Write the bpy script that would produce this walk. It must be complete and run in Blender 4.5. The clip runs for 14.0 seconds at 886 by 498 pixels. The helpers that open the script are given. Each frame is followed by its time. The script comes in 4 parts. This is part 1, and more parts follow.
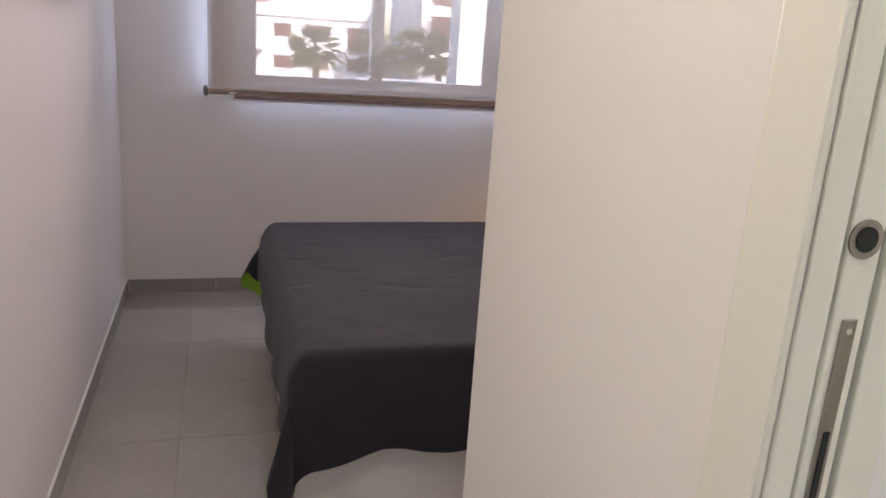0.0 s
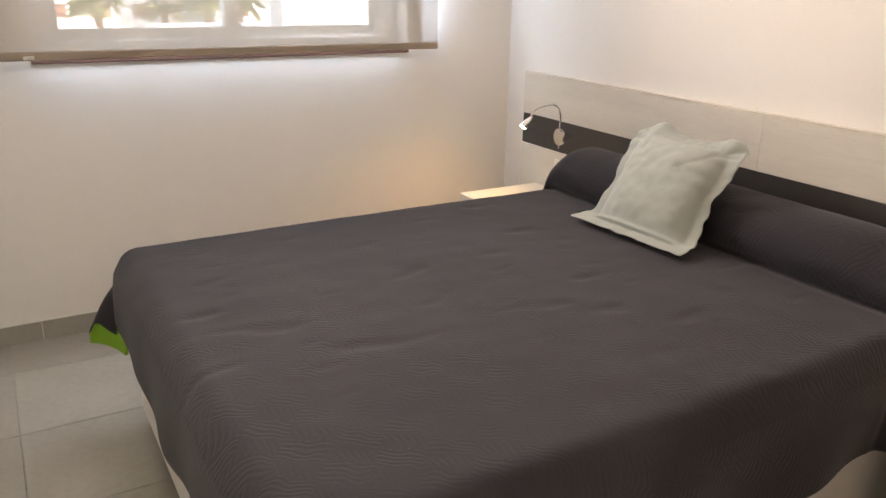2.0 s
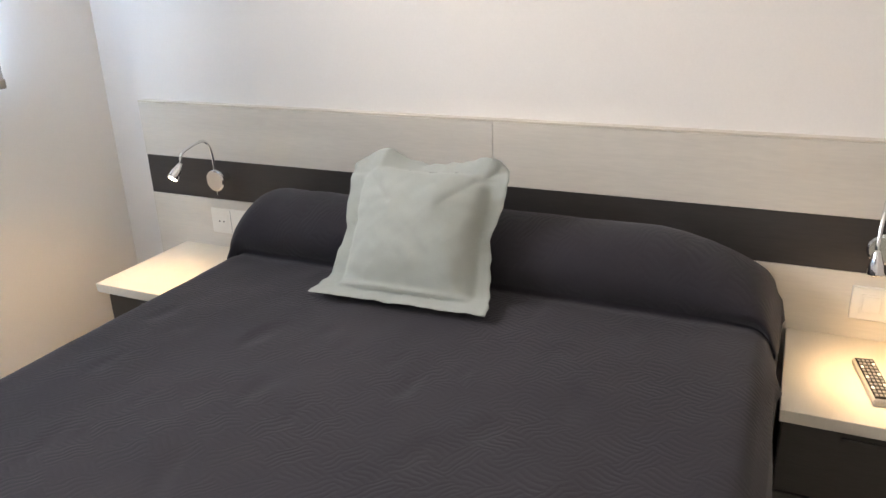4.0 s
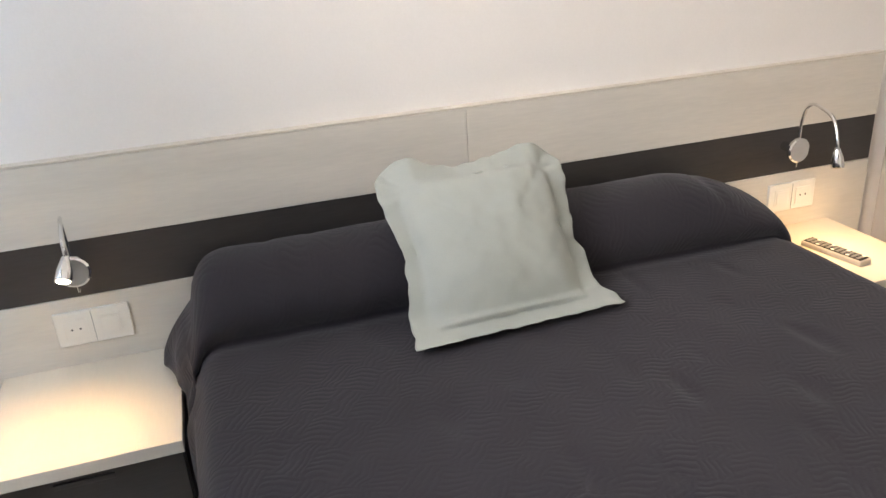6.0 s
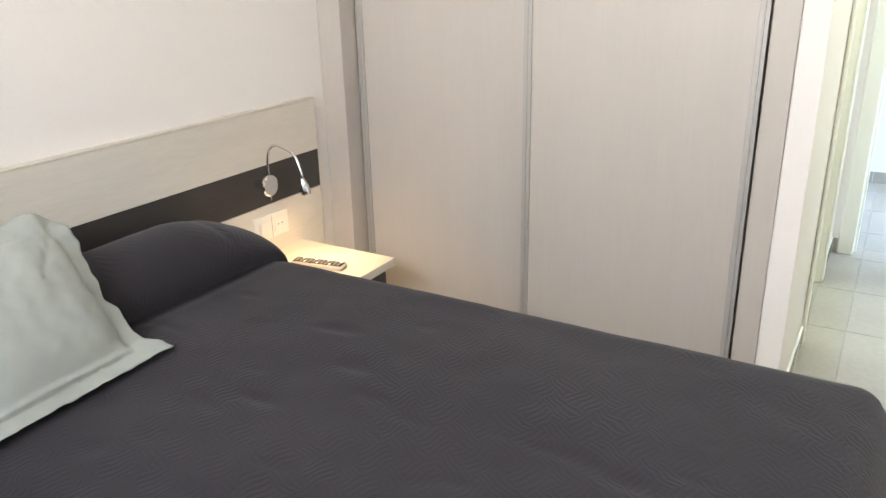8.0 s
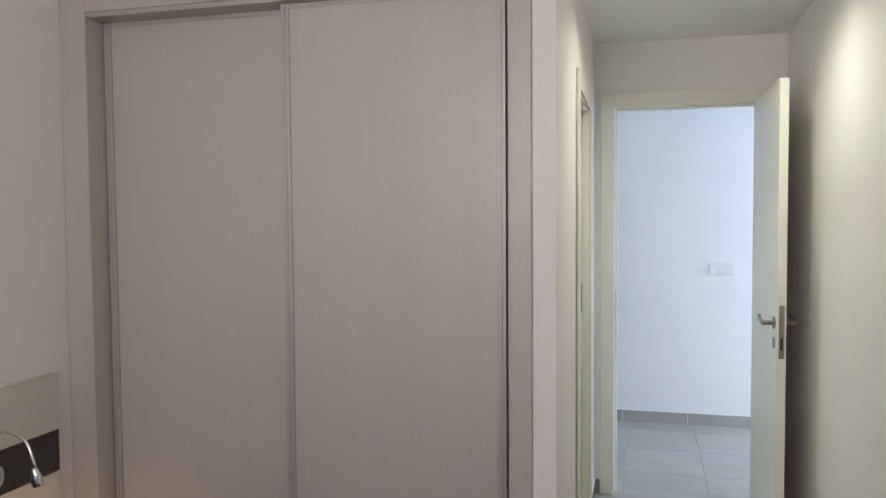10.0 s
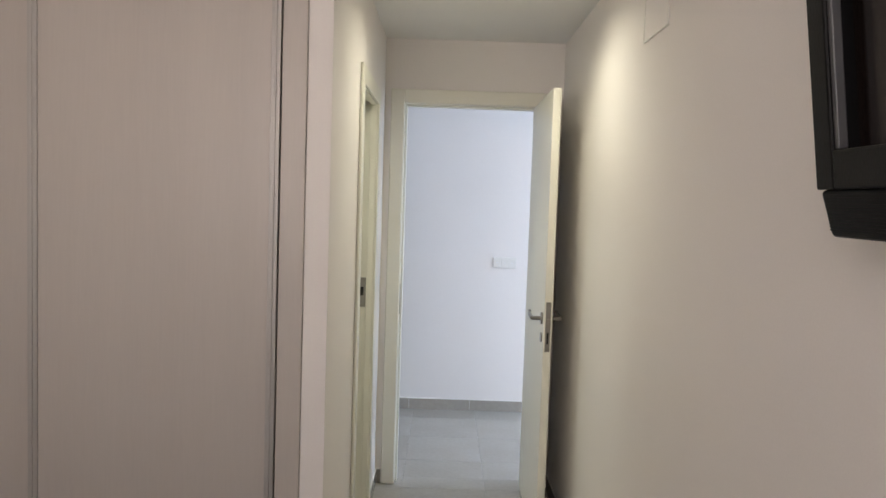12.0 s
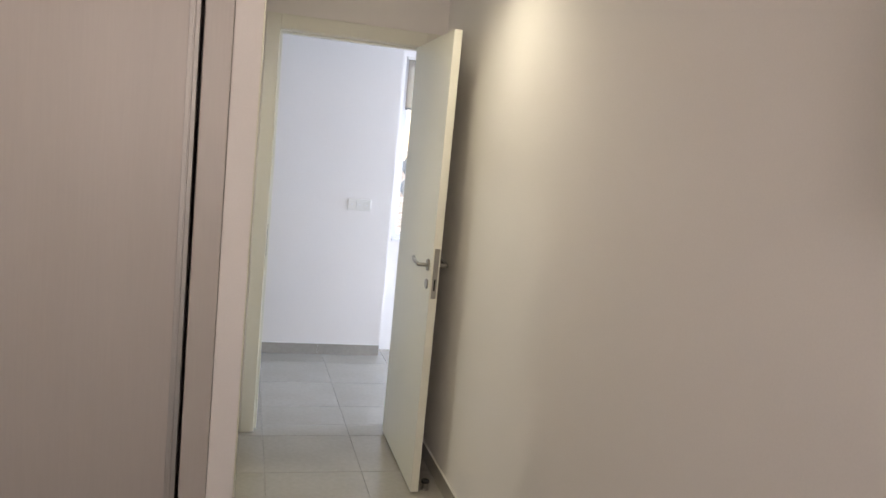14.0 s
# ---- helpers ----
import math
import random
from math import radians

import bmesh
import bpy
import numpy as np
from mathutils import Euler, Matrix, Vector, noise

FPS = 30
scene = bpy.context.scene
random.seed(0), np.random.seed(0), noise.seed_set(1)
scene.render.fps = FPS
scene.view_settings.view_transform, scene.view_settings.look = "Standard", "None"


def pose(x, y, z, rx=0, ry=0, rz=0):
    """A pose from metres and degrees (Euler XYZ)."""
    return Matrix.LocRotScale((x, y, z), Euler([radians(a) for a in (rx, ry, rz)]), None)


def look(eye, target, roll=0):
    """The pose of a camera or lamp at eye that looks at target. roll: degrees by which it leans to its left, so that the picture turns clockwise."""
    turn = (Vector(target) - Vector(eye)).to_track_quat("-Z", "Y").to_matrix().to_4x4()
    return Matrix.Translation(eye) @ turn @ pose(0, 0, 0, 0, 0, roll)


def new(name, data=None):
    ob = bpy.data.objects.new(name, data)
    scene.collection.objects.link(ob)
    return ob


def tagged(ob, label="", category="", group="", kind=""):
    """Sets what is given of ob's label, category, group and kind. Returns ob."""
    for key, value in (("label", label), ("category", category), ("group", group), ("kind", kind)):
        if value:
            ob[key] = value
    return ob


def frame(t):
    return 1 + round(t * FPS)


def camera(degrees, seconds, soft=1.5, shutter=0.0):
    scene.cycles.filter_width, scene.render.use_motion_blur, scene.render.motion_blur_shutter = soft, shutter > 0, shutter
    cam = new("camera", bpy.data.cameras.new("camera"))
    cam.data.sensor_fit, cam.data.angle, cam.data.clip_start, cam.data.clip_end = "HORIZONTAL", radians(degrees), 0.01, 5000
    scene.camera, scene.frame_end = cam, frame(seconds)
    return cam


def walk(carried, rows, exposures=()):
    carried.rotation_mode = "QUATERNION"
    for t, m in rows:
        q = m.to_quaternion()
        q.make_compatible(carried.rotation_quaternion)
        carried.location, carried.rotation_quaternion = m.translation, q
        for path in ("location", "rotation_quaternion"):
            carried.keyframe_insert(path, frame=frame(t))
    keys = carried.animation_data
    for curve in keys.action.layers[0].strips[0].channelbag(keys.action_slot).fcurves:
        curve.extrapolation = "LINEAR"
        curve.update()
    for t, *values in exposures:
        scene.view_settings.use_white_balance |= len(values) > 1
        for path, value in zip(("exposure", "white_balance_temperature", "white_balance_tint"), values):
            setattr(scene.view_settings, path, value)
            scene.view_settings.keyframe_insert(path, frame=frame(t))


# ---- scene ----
cam = camera(60.1, 14.0)
PATH = [
    (0, (0.874, -1.238, 1.432), (1.428, 0.609, 0.902), 3.9),
    (0.5, (0.83, -0.949, 1.382), (1.388, 0.893, 0.837), 3.4),
    (1, (0.828, -0.662, 1.393), (1.468, 1.143, 0.817), 3.2),
    (1.5, (0.811, -0.41, 1.367), (1.609, 1.311, 0.734), 2.3),
    (2, (0.802, -0.203, 1.374), (1.761, 1.422, 0.711), 1.1),
    (2.5, (0.811, -0.025, 1.384), (1.946, 1.483, 0.723), 0.5),
    (3, (0.88, 0.133, 1.396), (2.216, 1.48, 0.761), -0.4),
    (3.5, (0.915, 0.374, 1.414), (2.484, 1.432, 0.768), -1.3),
    (4, (0.966, 0.674, 1.402), (2.665, 1.461, 0.7), -1.9),
    (4.2, (0.995, 0.821, 1.404), (2.733, 1.512, 0.695), -2.3),
    (6.3, (1.204, 2.248, 1.41), (2.889, 1.503, 0.631), -2.8),
    (6.5, (1.233, 2.328, 1.39), (2.851, 1.442, 0.618), -2.0),
    (7, (1.2, 2.346, 1.406), (2.672, 1.224, 0.648), -1.6),
    (7.5, (1.14, 2.33, 1.418), (2.374, 0.935, 0.69), -1.65),
    (8, (1.132, 2.307, 1.431), (2.097, 0.701, 0.731), -1.3),
    (8.5, (1.109, 2.274, 1.424), (1.859, 0.519, 0.828), -1.3),
    (9, (1.075, 2.271, 1.484), (1.687, 0.405, 1.105), -0.9),
    (9.2, (1.085, 2.275, 1.47), (1.666, 0.38, 1.204), -0.8),
    (11.3, (1.018, 2.264, 1.586), (1.274, 0.281, 1.543), 1.4),
    (11.5, (1.007, 2.252, 1.584), (1.181, 0.261, 1.519), 1.5),
    (12, (0.986, 2.222, 1.553), (0.987, 0.226, 1.424), 1.9),
    (12.5, (0.938, 2.133, 1.522), (0.845, 0.148, 1.296), 2.8),
    (13, (0.956, 2.094, 1.513), (0.786, 0.123, 1.219), 3.7),
    (13.5, (1.125, 2.104, 1.518), (0.823, 0.147, 1.24), 4.7),
    (14, (1.342, 2.073, 1.536), (0.83, 0.156, 1.286), 5.6),
]
walk(cam, [(t, look(eye, target, roll)) for t, eye, target, roll in PATH],
     [(0.0, 2.12, 6500, 33), (0.5, 2.28, 6350, 25), (1.0, 2.5, 6700, 24), (2.2, 3.06, 7450, 21), (3.0, 3.04, 7150, 20), (3.6, 2.98, 6400, 16), (4.2, 3.0, 6350, 16), (6.5, 3.08, 6450, 16), (7.5, 3.2, 6000, 11), (8.5, 2.82, 6400, 15), (9.2, 2.12, 6150, 17), (11.3, 1.74, 6600, 21), (14.0, 1.68, 7100, 25)])
SKY, SUN = 0.12, 2.6          # daylight
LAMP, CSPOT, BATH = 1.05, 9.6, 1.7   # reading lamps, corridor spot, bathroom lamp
TERR, WINL, WINB, GAP_L = 43.0, 3.9, 5.0, 0.22   # area lamps standing in for skylight: terrace opening, before and behind blind, its edges

# ---- world, sun, lamps ----
world = bpy.data.worlds.new("world")
scene.world = world
world.use_nodes = True
wn = world.node_tree
sky = wn.nodes.new("ShaderNodeTexSky")
sky.sky_type, sky.sun_disc = "NISHITA", False
sky.sun_elevation, sky.sun_rotation = radians(38), radians(150)
wn.links.new(sky.outputs[0], wn.nodes["Background"].inputs[0])
wn.nodes["Background"].inputs[1].default_value = SKY

sun = new("sun", bpy.data.lights.new("sun", "SUN"))
sun.data.energy, sun.data.angle, sun.data.color = SUN, radians(0.5), (1.0, 0.94, 0.85)
sun.matrix_world = look((0, 0, 0), (-0.5 * 0.788, 0.866 * 0.788, -0.616))

# added lamp on the blind's room side, in place of daylight it lets through
wl = new("blind_daylight_fill", bpy.data.lights.new("blind_daylight_fill", "AREA"))
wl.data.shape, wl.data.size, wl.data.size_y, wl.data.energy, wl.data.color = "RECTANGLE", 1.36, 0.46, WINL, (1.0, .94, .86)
ws = new("sky_behind_blind", bpy.data.lights.new("sky_behind_blind", "AREA"))
ws.data.shape, ws.data.size, ws.data.size_y, ws.data.energy, ws.data.color = "RECTANGLE", 1.46, 0.36, WINB, (.66, .83, 1.0)
ws.matrix_world = look((1.70, 3.23, 1.93), (1.70, 2.85, 1.20))
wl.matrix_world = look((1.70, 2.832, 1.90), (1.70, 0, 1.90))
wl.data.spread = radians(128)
# small lamps added at the blind's lower edge and two sides, for leaking skylight
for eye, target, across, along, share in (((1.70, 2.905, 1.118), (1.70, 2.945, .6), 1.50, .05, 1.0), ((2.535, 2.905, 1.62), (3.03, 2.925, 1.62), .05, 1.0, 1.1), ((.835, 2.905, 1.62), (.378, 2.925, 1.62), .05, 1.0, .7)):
    gl = new("gap_skylight_fill", bpy.data.lights.new("gap_skylight_fill", "AREA"))
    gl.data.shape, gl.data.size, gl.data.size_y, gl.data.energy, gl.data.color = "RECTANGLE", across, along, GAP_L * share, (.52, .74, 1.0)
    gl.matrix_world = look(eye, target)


# ---- materials ----
def mat(name, colour, rough=0.6, metal=0.0, vary=0.06, scale=6.0, fine=60.0, bump=0.1, stretch=(1, 1, 1), spec=0.5, rand=0.0, sheen=0.0):
    m = bpy.data.materials.new(name)
    m.use_nodes = True
    nt = m.node_tree
    b = nt.nodes["Principled BSDF"]
    b.inputs["Roughness"].default_value = rough
    b.inputs["Metallic"].default_value = metal
    b.inputs["Specular IOR Level"].default_value = spec
    b.inputs["Sheen Weight"].default_value = sheen
    co = nt.nodes.new("ShaderNodeTexCoord")
    mp = nt.nodes.new("ShaderNodeMapping")
    mp.inputs["Scale"].default_value = stretch
    nt.links.new(co.outputs["Object"], mp.inputs[0])
    n1 = nt.nodes.new("ShaderNodeTexNoise")
    n1.inputs["Scale"].default_value, n1.inputs["Detail"].default_value = scale, 4
    n2 = nt.nodes.new("ShaderNodeTexNoise")
    n2.inputs["Scale"].default_value, n2.inputs["Detail"].default_value = fine, 3
    for n in (n1, n2):
        nt.links.new(mp.outputs[0], n.inputs["Vector"])
    mul = nt.nodes.new("ShaderNodeMath")
    mul.operation = "MULTIPLY_ADD"
    nt.links.new(n2.outputs["Fac"], mul.inputs[0])
    mul.inputs[1].default_value = 0.45
    half = nt.nodes.new("ShaderNodeMath")
    half.operation = "MULTIPLY_ADD"
    nt.links.new(n1.outputs["Fac"], half.inputs[0])
    half.inputs[1].default_value = 0.55
    half.inputs[2].default_value = 0.0
    nt.links.new(half.outputs[0], mul.inputs[2])
    ramp = nt.nodes.new("ShaderNodeMapRange")
    ramp.inputs["From Min"].default_value, ramp.inputs["From Max"].default_value = 0.3, 0.7
    ramp.inputs["To Min"].default_value, ramp.inputs["To Max"].default_value = 1 - vary, 1 + vary
    nt.links.new(mul.outputs[0], ramp.inputs["Value"])
    last = ramp.outputs[0]
    if rand:
        inf = nt.nodes.new("ShaderNodeObjectInfo")
        r2 = nt.nodes.new("ShaderNodeMapRange")
        r2.inputs["To Min"].default_value, r2.inputs["To Max"].default_value = 1 - rand, 1 + rand
        nt.links.new(inf.outputs["Random"], r2.inputs["Value"])
        mm = nt.nodes.new("ShaderNodeMath")
        mm.operation = "MULTIPLY"
        nt.links.new(last, mm.inputs[0])
        nt.links.new(r2.outputs[0], mm.inputs[1])
        last = mm.outputs[0]
    vm = nt.nodes.new("ShaderNodeVectorMath")
    vm.operation = "SCALE"
    vm.inputs[0].default_value = colour[:3]
    nt.links.new(last, vm.inputs["Scale"])
    nt.links.new(vm.outputs[0], b.inputs["Base Color"])
    if bump:
        bp = nt.nodes.new("ShaderNodeBump")
        bp.inputs["Strength"].default_value, bp.inputs["Distance"].default_value = bump, 0.002
        nt.links.new(n2.outputs["Fac"], bp.inputs["Height"])
        nt.links.new(bp.outputs[0], b.inputs["Normal"])
    return m


def glow(name, colour, power):
    m = bpy.data.materials.new(name)
    m.use_nodes = True
    b = m.node_tree.nodes["Principled BSDF"]
    b.inputs["Base Color"].default_value = (*colour, 1)
    b.inputs["Emission Color"].default_value = (*colour, 1)
    b.inputs["Emission Strength"].default_value = power
    return m


def glass(name, tint=(0.95, 0.98, 0.97)):
    m = bpy.data.materials.new(name)
    m.use_nodes = True
    nt = m.node_tree
    nt.nodes.remove(nt.nodes["Principled BSDF"])
    t = nt.nodes.new("ShaderNodeBsdfTransparent")
    t.inputs[0].default_value = (*tint, 1)
    g = nt.nodes.new("ShaderNodeBsdfGlossy")
    g.inputs["Roughness"].default_value = 0.02
    fr = nt.nodes.new("ShaderNodeFresnel")
    mx = nt.nodes.new("ShaderNodeMixShader")
    nt.links.new(fr.outputs[0], mx.inputs[0])
    nt.links.new(t.outputs[0], mx.inputs[1])
    nt.links.new(g.outputs[0], mx.inputs[2])
    nt.links.new(mx.outputs[0], nt.nodes["Material Output"].inputs[0])
    return m


def screen_fabric(name, colour, open_share):
    """Woven sun screen: part of the light goes straight through the holes, the rest is scattered by the yarn."""
    m = bpy.data.materials.new(name)
    m.use_nodes = True
    nt = m.node_tree
    nt.nodes.remove(nt.nodes["Principled BSDF"])
    t = nt.nodes.new("ShaderNodeBsdfTransparent")
    d = nt.nodes.new("ShaderNodeBsdfDiffuse")
    tl = nt.nodes.new("ShaderNodeBsdfTranslucent")
    d.inputs[0].default_value = (*colour, 1)
    tl.inputs[0].default_value = (*colour, 1)
    m1, m2 = nt.nodes.new("ShaderNodeMixShader"), nt.nodes.new("ShaderNodeMixShader")
    m1.inputs[0].default_value = 0.28
    nt.links.new(d.outputs[0], m1.inputs[1])
    nt.links.new(tl.outputs[0], m1.inputs[2])
    co = nt.nodes.new("ShaderNodeTexCoord")
    w = nt.nodes.new("ShaderNodeTexNoise")
    w.inputs["Scale"].default_value = 25
    nt.links.new(co.outputs["Object"], w.inputs["Vector"])
    mr = nt.nodes.new("ShaderNodeMapRange")
    mr.inputs["To Min"].default_value, mr.inputs["To Max"].default_value = 1 - open_share + 0.03, 1 - open_share - 0.03
    nt.links.new(w.outputs["Fac"], mr.inputs["Value"])
    nt.links.new(mr.outputs[0], m2.inputs[0])
    nt.links.new(t.outputs[0], m2.inputs[1])
    nt.links.new(m1.outputs[0], m2.inputs[2])
    nt.links.new(m2.outputs[0], nt.nodes["Material Output"].inputs[0])
    return m


def quilt(name, colour):
    """Dark cotton stitched in a basket weave of wavy rows."""
    m = mat(name, colour, rough=0.85, vary=0.16, scale=3.0, fine=350.0, bump=0.25, sheen=0.12, spec=0.2)
    nt = m.node_tree
    b = nt.nodes["Principled BSDF"]
    co = nt.nodes.new("ShaderNodeTexCoord")

    def op(kind, a, b=None, c=None):
        n = nt.nodes.new("ShaderNodeMath")
        n.operation = kind
        for k, v in enumerate((a, b, c)):
            if v is None:
                continue
            if isinstance(v, (int, float)):
                n.inputs[k].default_value = v
            else:
                nt.links.new(v, n.inputs[k])
        return n.outputs[0]
    warp = nt.nodes.new("ShaderNodeTexNoise")
    warp.inputs["Scale"].default_value, warp.inputs["Detail"].default_value = 13.0, 3
    nt.links.new(co.outputs["UV"], warp.inputs["Vector"])
    xyz = nt.nodes.new("ShaderNodeSeparateXYZ")
    nt.links.new(co.outputs["UV"], xyz.inputs[0])
    u0 = op("MULTIPLY_ADD", warp.outputs["Fac"], .040, xyz.outputs[0])
    v0 = op("MULTIPLY_ADD", warp.outputs["Fac"], .030, xyz.outputs[1])
    # slanting axes of the stitched pattern
    u = op("ADD", op("MULTIPLY", u0, .80), op("MULTIPLY", v0, -.60))
    v = op("ADD", op("MULTIPLY", u0, .60), op("MULTIPLY", v0, .80))
    tau = 2 * math.pi
    # a basket weave of wavy rows: patches that run one way and the other by turns
    side = op("MULTIPLY", op("SINE", op("MULTIPLY", u, tau / .17)), op("SINE", op("MULTIPLY", v, tau / .11)))
    lean = op("MINIMUM", op("MAXIMUM", op("MULTIPLY", side, 9.0), -1.0), 1.0)
    wave_u = op("MULTIPLY", op("SINE", op("MULTIPLY", u, tau / .052)), 1.1)
    wave_v = op("MULTIPLY", op("SINE", op("MULTIPLY", v, tau / .060)), 1.2)
    one = op("SINE", op("ADD", op("MULTIPLY", v, tau / .0125), wave_u))
    two = op("SINE", op("ADD", op("MULTIPLY", op("MULTIPLY_ADD", v, .35, u), tau / .0150), wave_v))
    pick = op("MULTIPLY_ADD", lean, .5, .5)
    mixed = op("ADD", op("MULTIPLY", one, pick), op("MULTIPLY", two, op("SUBTRACT", 1.0, pick)))
    stitch = op("POWER", op("MULTIPLY_ADD", mixed, .5, .5), .6)
    fade = nt.nodes.new("ShaderNodeTexNoise")
    fade.inputs["Scale"].default_value = 4.0
    nt.links.new(co.outputs["UV"], fade.inputs["Vector"])
    worn = op("MULTIPLY", stitch, op("MAXIMUM", op("MULTIPLY_ADD", fade.outputs["Fac"], 2.2, -.5), .25))
    big = nt.nodes.new("ShaderNodeTexNoise")
    big.inputs["Scale"].default_value, big.inputs["Detail"].default_value = 7.0, 2
    nt.links.new(co.outputs["UV"], big.inputs["Vector"])
    ad = nt.nodes.new("ShaderNodeMath")
    ad.operation = "MULTIPLY_ADD"
    nt.links.new(big.outputs["Fac"], ad.inputs[0])
    ad.inputs[1].default_value = 1.6
    nt.links.new(worn, ad.inputs[2])
    bp = nt.nodes.new("ShaderNodeBump")
    bp.inputs["Strength"].default_value, bp.inputs["Distance"].default_value = 0.34, 0.0026
    nt.links.new(ad.outputs[0], bp.inputs["Height"])
    old = [n for n in nt.nodes if n.bl_idname == "ShaderNodeBump" and n != bp][0]
    nt.links.new(old.outputs[0], bp.inputs["Normal"])
    nt.links.new(bp.outputs[0], b.inputs["Normal"])
    return m


M_WALL = mat("white_plaster", (0.845, 0.808, 0.765), 0.75, vary=0.025, scale=1.6, fine=180, bump=0.12)
M_CEIL = mat("ceiling_paint", (0.86, 0.845, 0.81), 0.8, vary=0.02, scale=1.2, fine=160, bump=0.08)
M_TILE = mat("grey_porcelain", (0.365, 0.34, 0.298), 0.18, vary=0.09, scale=3.5, fine=40, bump=0.05, rand=0.05)
M_GROUT = mat("grout", (0.33, 0.31, 0.275), 0.9, vary=0.08, scale=8, fine=200, bump=0.2)
M_LAC = mat("white_lacquer", (0.80, 0.785, 0.68), 0.35, vary=0.02, scale=2, fine=90, bump=0.03)
M_PVC = mat("white_pvc", (0.82, 0.82, 0.82), 0.3, vary=0.015, scale=4, fine=60, bump=0.0)
M_OAK = mat("bleached_wood", (0.68, 0.635, 0.56), 0.5, vary=0.07, scale=2.2, fine=30, bump=0.12, stretch=(6, 0.6, 6))
M_WENGE = mat("dark_wood_laminate", (0.045, 0.040, 0.037), 0.42, vary=0.22, scale=3, fine=40, bump=0.12, stretch=(6, 0.6, 6))
M_WARD = mat("pale_wood_foil", (0.515, 0.472, 0.426), 0.42, vary=0.035, scale=1.5, fine=26, bump=0.10, stretch=(7, 7, 0.35))
M_TOP = mat("cream_laminate", (0.68, 0.625, 0.53), 0.4, vary=0.035, scale=3, fine=40, bump=0.05, stretch=(1, 5, 1))
M_ALU = mat("satin_aluminium", (0.46, 0.44, 0.41), 0.5, metal=0.35, vary=0.05, scale=3, fine=200, bump=0.04, stretch=(8, 8, 0.4))
M_CHROME = mat("chrome", (0.80, 0.80, 0.80), 0.10, metal=1.0, vary=0.02, scale=8, fine=100, bump=0.0)
M_STEEL = mat("brushed_steel", (0.36, 0.34, 0.31), 0.28, metal=1.0, vary=0.04, scale=6, fine=220, bump=0.05)
M_TRIM = mat("grey_trim_plastic", (0.06, 0.06, 0.063), 0.4, vary=0.06, bump=0.0)
# black of the rubber ring, and of solid pieces painting the dark inside holes
M_BLACK = mat("black_rubber_hole_shade", (0.012, 0.012, 0.012), 0.7, vary=0.1, bump=0.0)
M_PLASTIC = mat("black_plastic", (0.005, 0.005, 0.0052), 0.45, vary=0.12, scale=9, fine=240, bump=0.12, spec=0.12)
M_SCREEN = mat("dark_glass_screen", (0.010, 0.007, 0.006), 0.16, vary=0.05, scale=2, fine=40, bump=0.0, spec=0.2)
M_WHITEPL = mat("white_plastic", (0.80, 0.78, 0.72), 0.35, vary=0.02, scale=20, fine=120, bump=0.0)
M_STONE = mat("red_brown_stone", (0.13, 0.065, 0.05), 0.35, vary=0.2, scale=18, fine=120, bump=0.06)
M_BASE = mat("white_upholstery", (0.74, 0.72, 0.68), 0.7, vary=0.04, scale=5, fine=260, bump=0.2)
M_MATTRESS = mat("mattress_ticking", (0.72, 0.71, 0.69), 0.85, vary=0.04, scale=6, fine=300, bump=0.25)
M_QUILT = quilt("charcoal_quilt", (0.0270, 0.0240, 0.0300))
M_LIME = mat("lime_lining", (0.20, 0.42, 0.02), 0.8, vary=0.08, scale=8, fine=300, bump=0.2)
M_PILLOW = mat("sage_cotton", (0.37, 0.395, 0.36), 0.85, vary=0.05, scale=9, fine=420, bump=0.35, sheen=0.1)
M_BLIND = screen_fabric("beige_screen_fabric", (0.50, 0.44, 0.37), 0.33)
M_BAR = mat("beige_bar", (0.34, 0.27, 0.21), 0.5, vary=0.06, scale=10, fine=200, bump=0.1)
M_GLASS = glass("window_glass")
M_RENDER = mat("white_render", (0.78, 0.76, 0.73), 0.85, vary=0.05, scale=0.5, fine=12, bump=0.1)
M_BROWN = mat("brown_shutter", (0.20, 0.10, 0.07), 0.6, vary=0.12, scale=2, fine=20, bump=0.1)
M_GROUND = mat("pale_paving", (0.34, 0.30, 0.25), 0.9, vary=0.18, scale=0.3, fine=6, bump=0.1)
M_TRUNK = mat("palm_bark", (0.20, 0.13, 0.08), 0.9, vary=0.25, scale=4, fine=30, bump=0.5)
M_FROND = mat("palm_frond", (0.19, 0.205, 0.09), 0.6, vary=0.3, scale=3, fine=30, bump=0.1)
M_GREYBTN = mat("grey_rubber", (0.22, 0.22, 0.22), 0.6, vary=0.1, bump=0.0)
M_REMOTE = mat("silver_plastic", (0.42, 0.40, 0.36), 0.4, vary=0.06, bump=0.0)
M_LATTICE = mat("grey_painted_metal", (0.30, 0.33, 0.36), 0.5, vary=0.08, scale=6, fine=60, bump=0.05)
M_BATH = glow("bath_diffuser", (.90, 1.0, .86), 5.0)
M_BULB = glow("lamp_led", (1.0, 0.80, 0.52), 20.0)
M_SPOT = glow("spot_diffuser", (1.0, 0.95, 0.78), 5.0)


# ---- building helpers ----
def thing(name, loc=(0, 0, 0), rz=0.0, label="", category="", group=""):
    ob = new(name)
    ob.empty_display_size = 0.1
    ob.matrix_world = pose(*loc, 0, 0, rz)
    return tagged(ob, label, category, group)


def part(name, bm, material, parent=None, label="", smooth=False):
    me = bpy.data.meshes.new(name)
    if smooth:
        for f in bm.faces:
            f.smooth = True
    bm.to_mesh(me)
    bm.free()
    me.materials.append(material)
    ob = new(name, me)
    ob.parent = parent
    return tagged(ob, label)


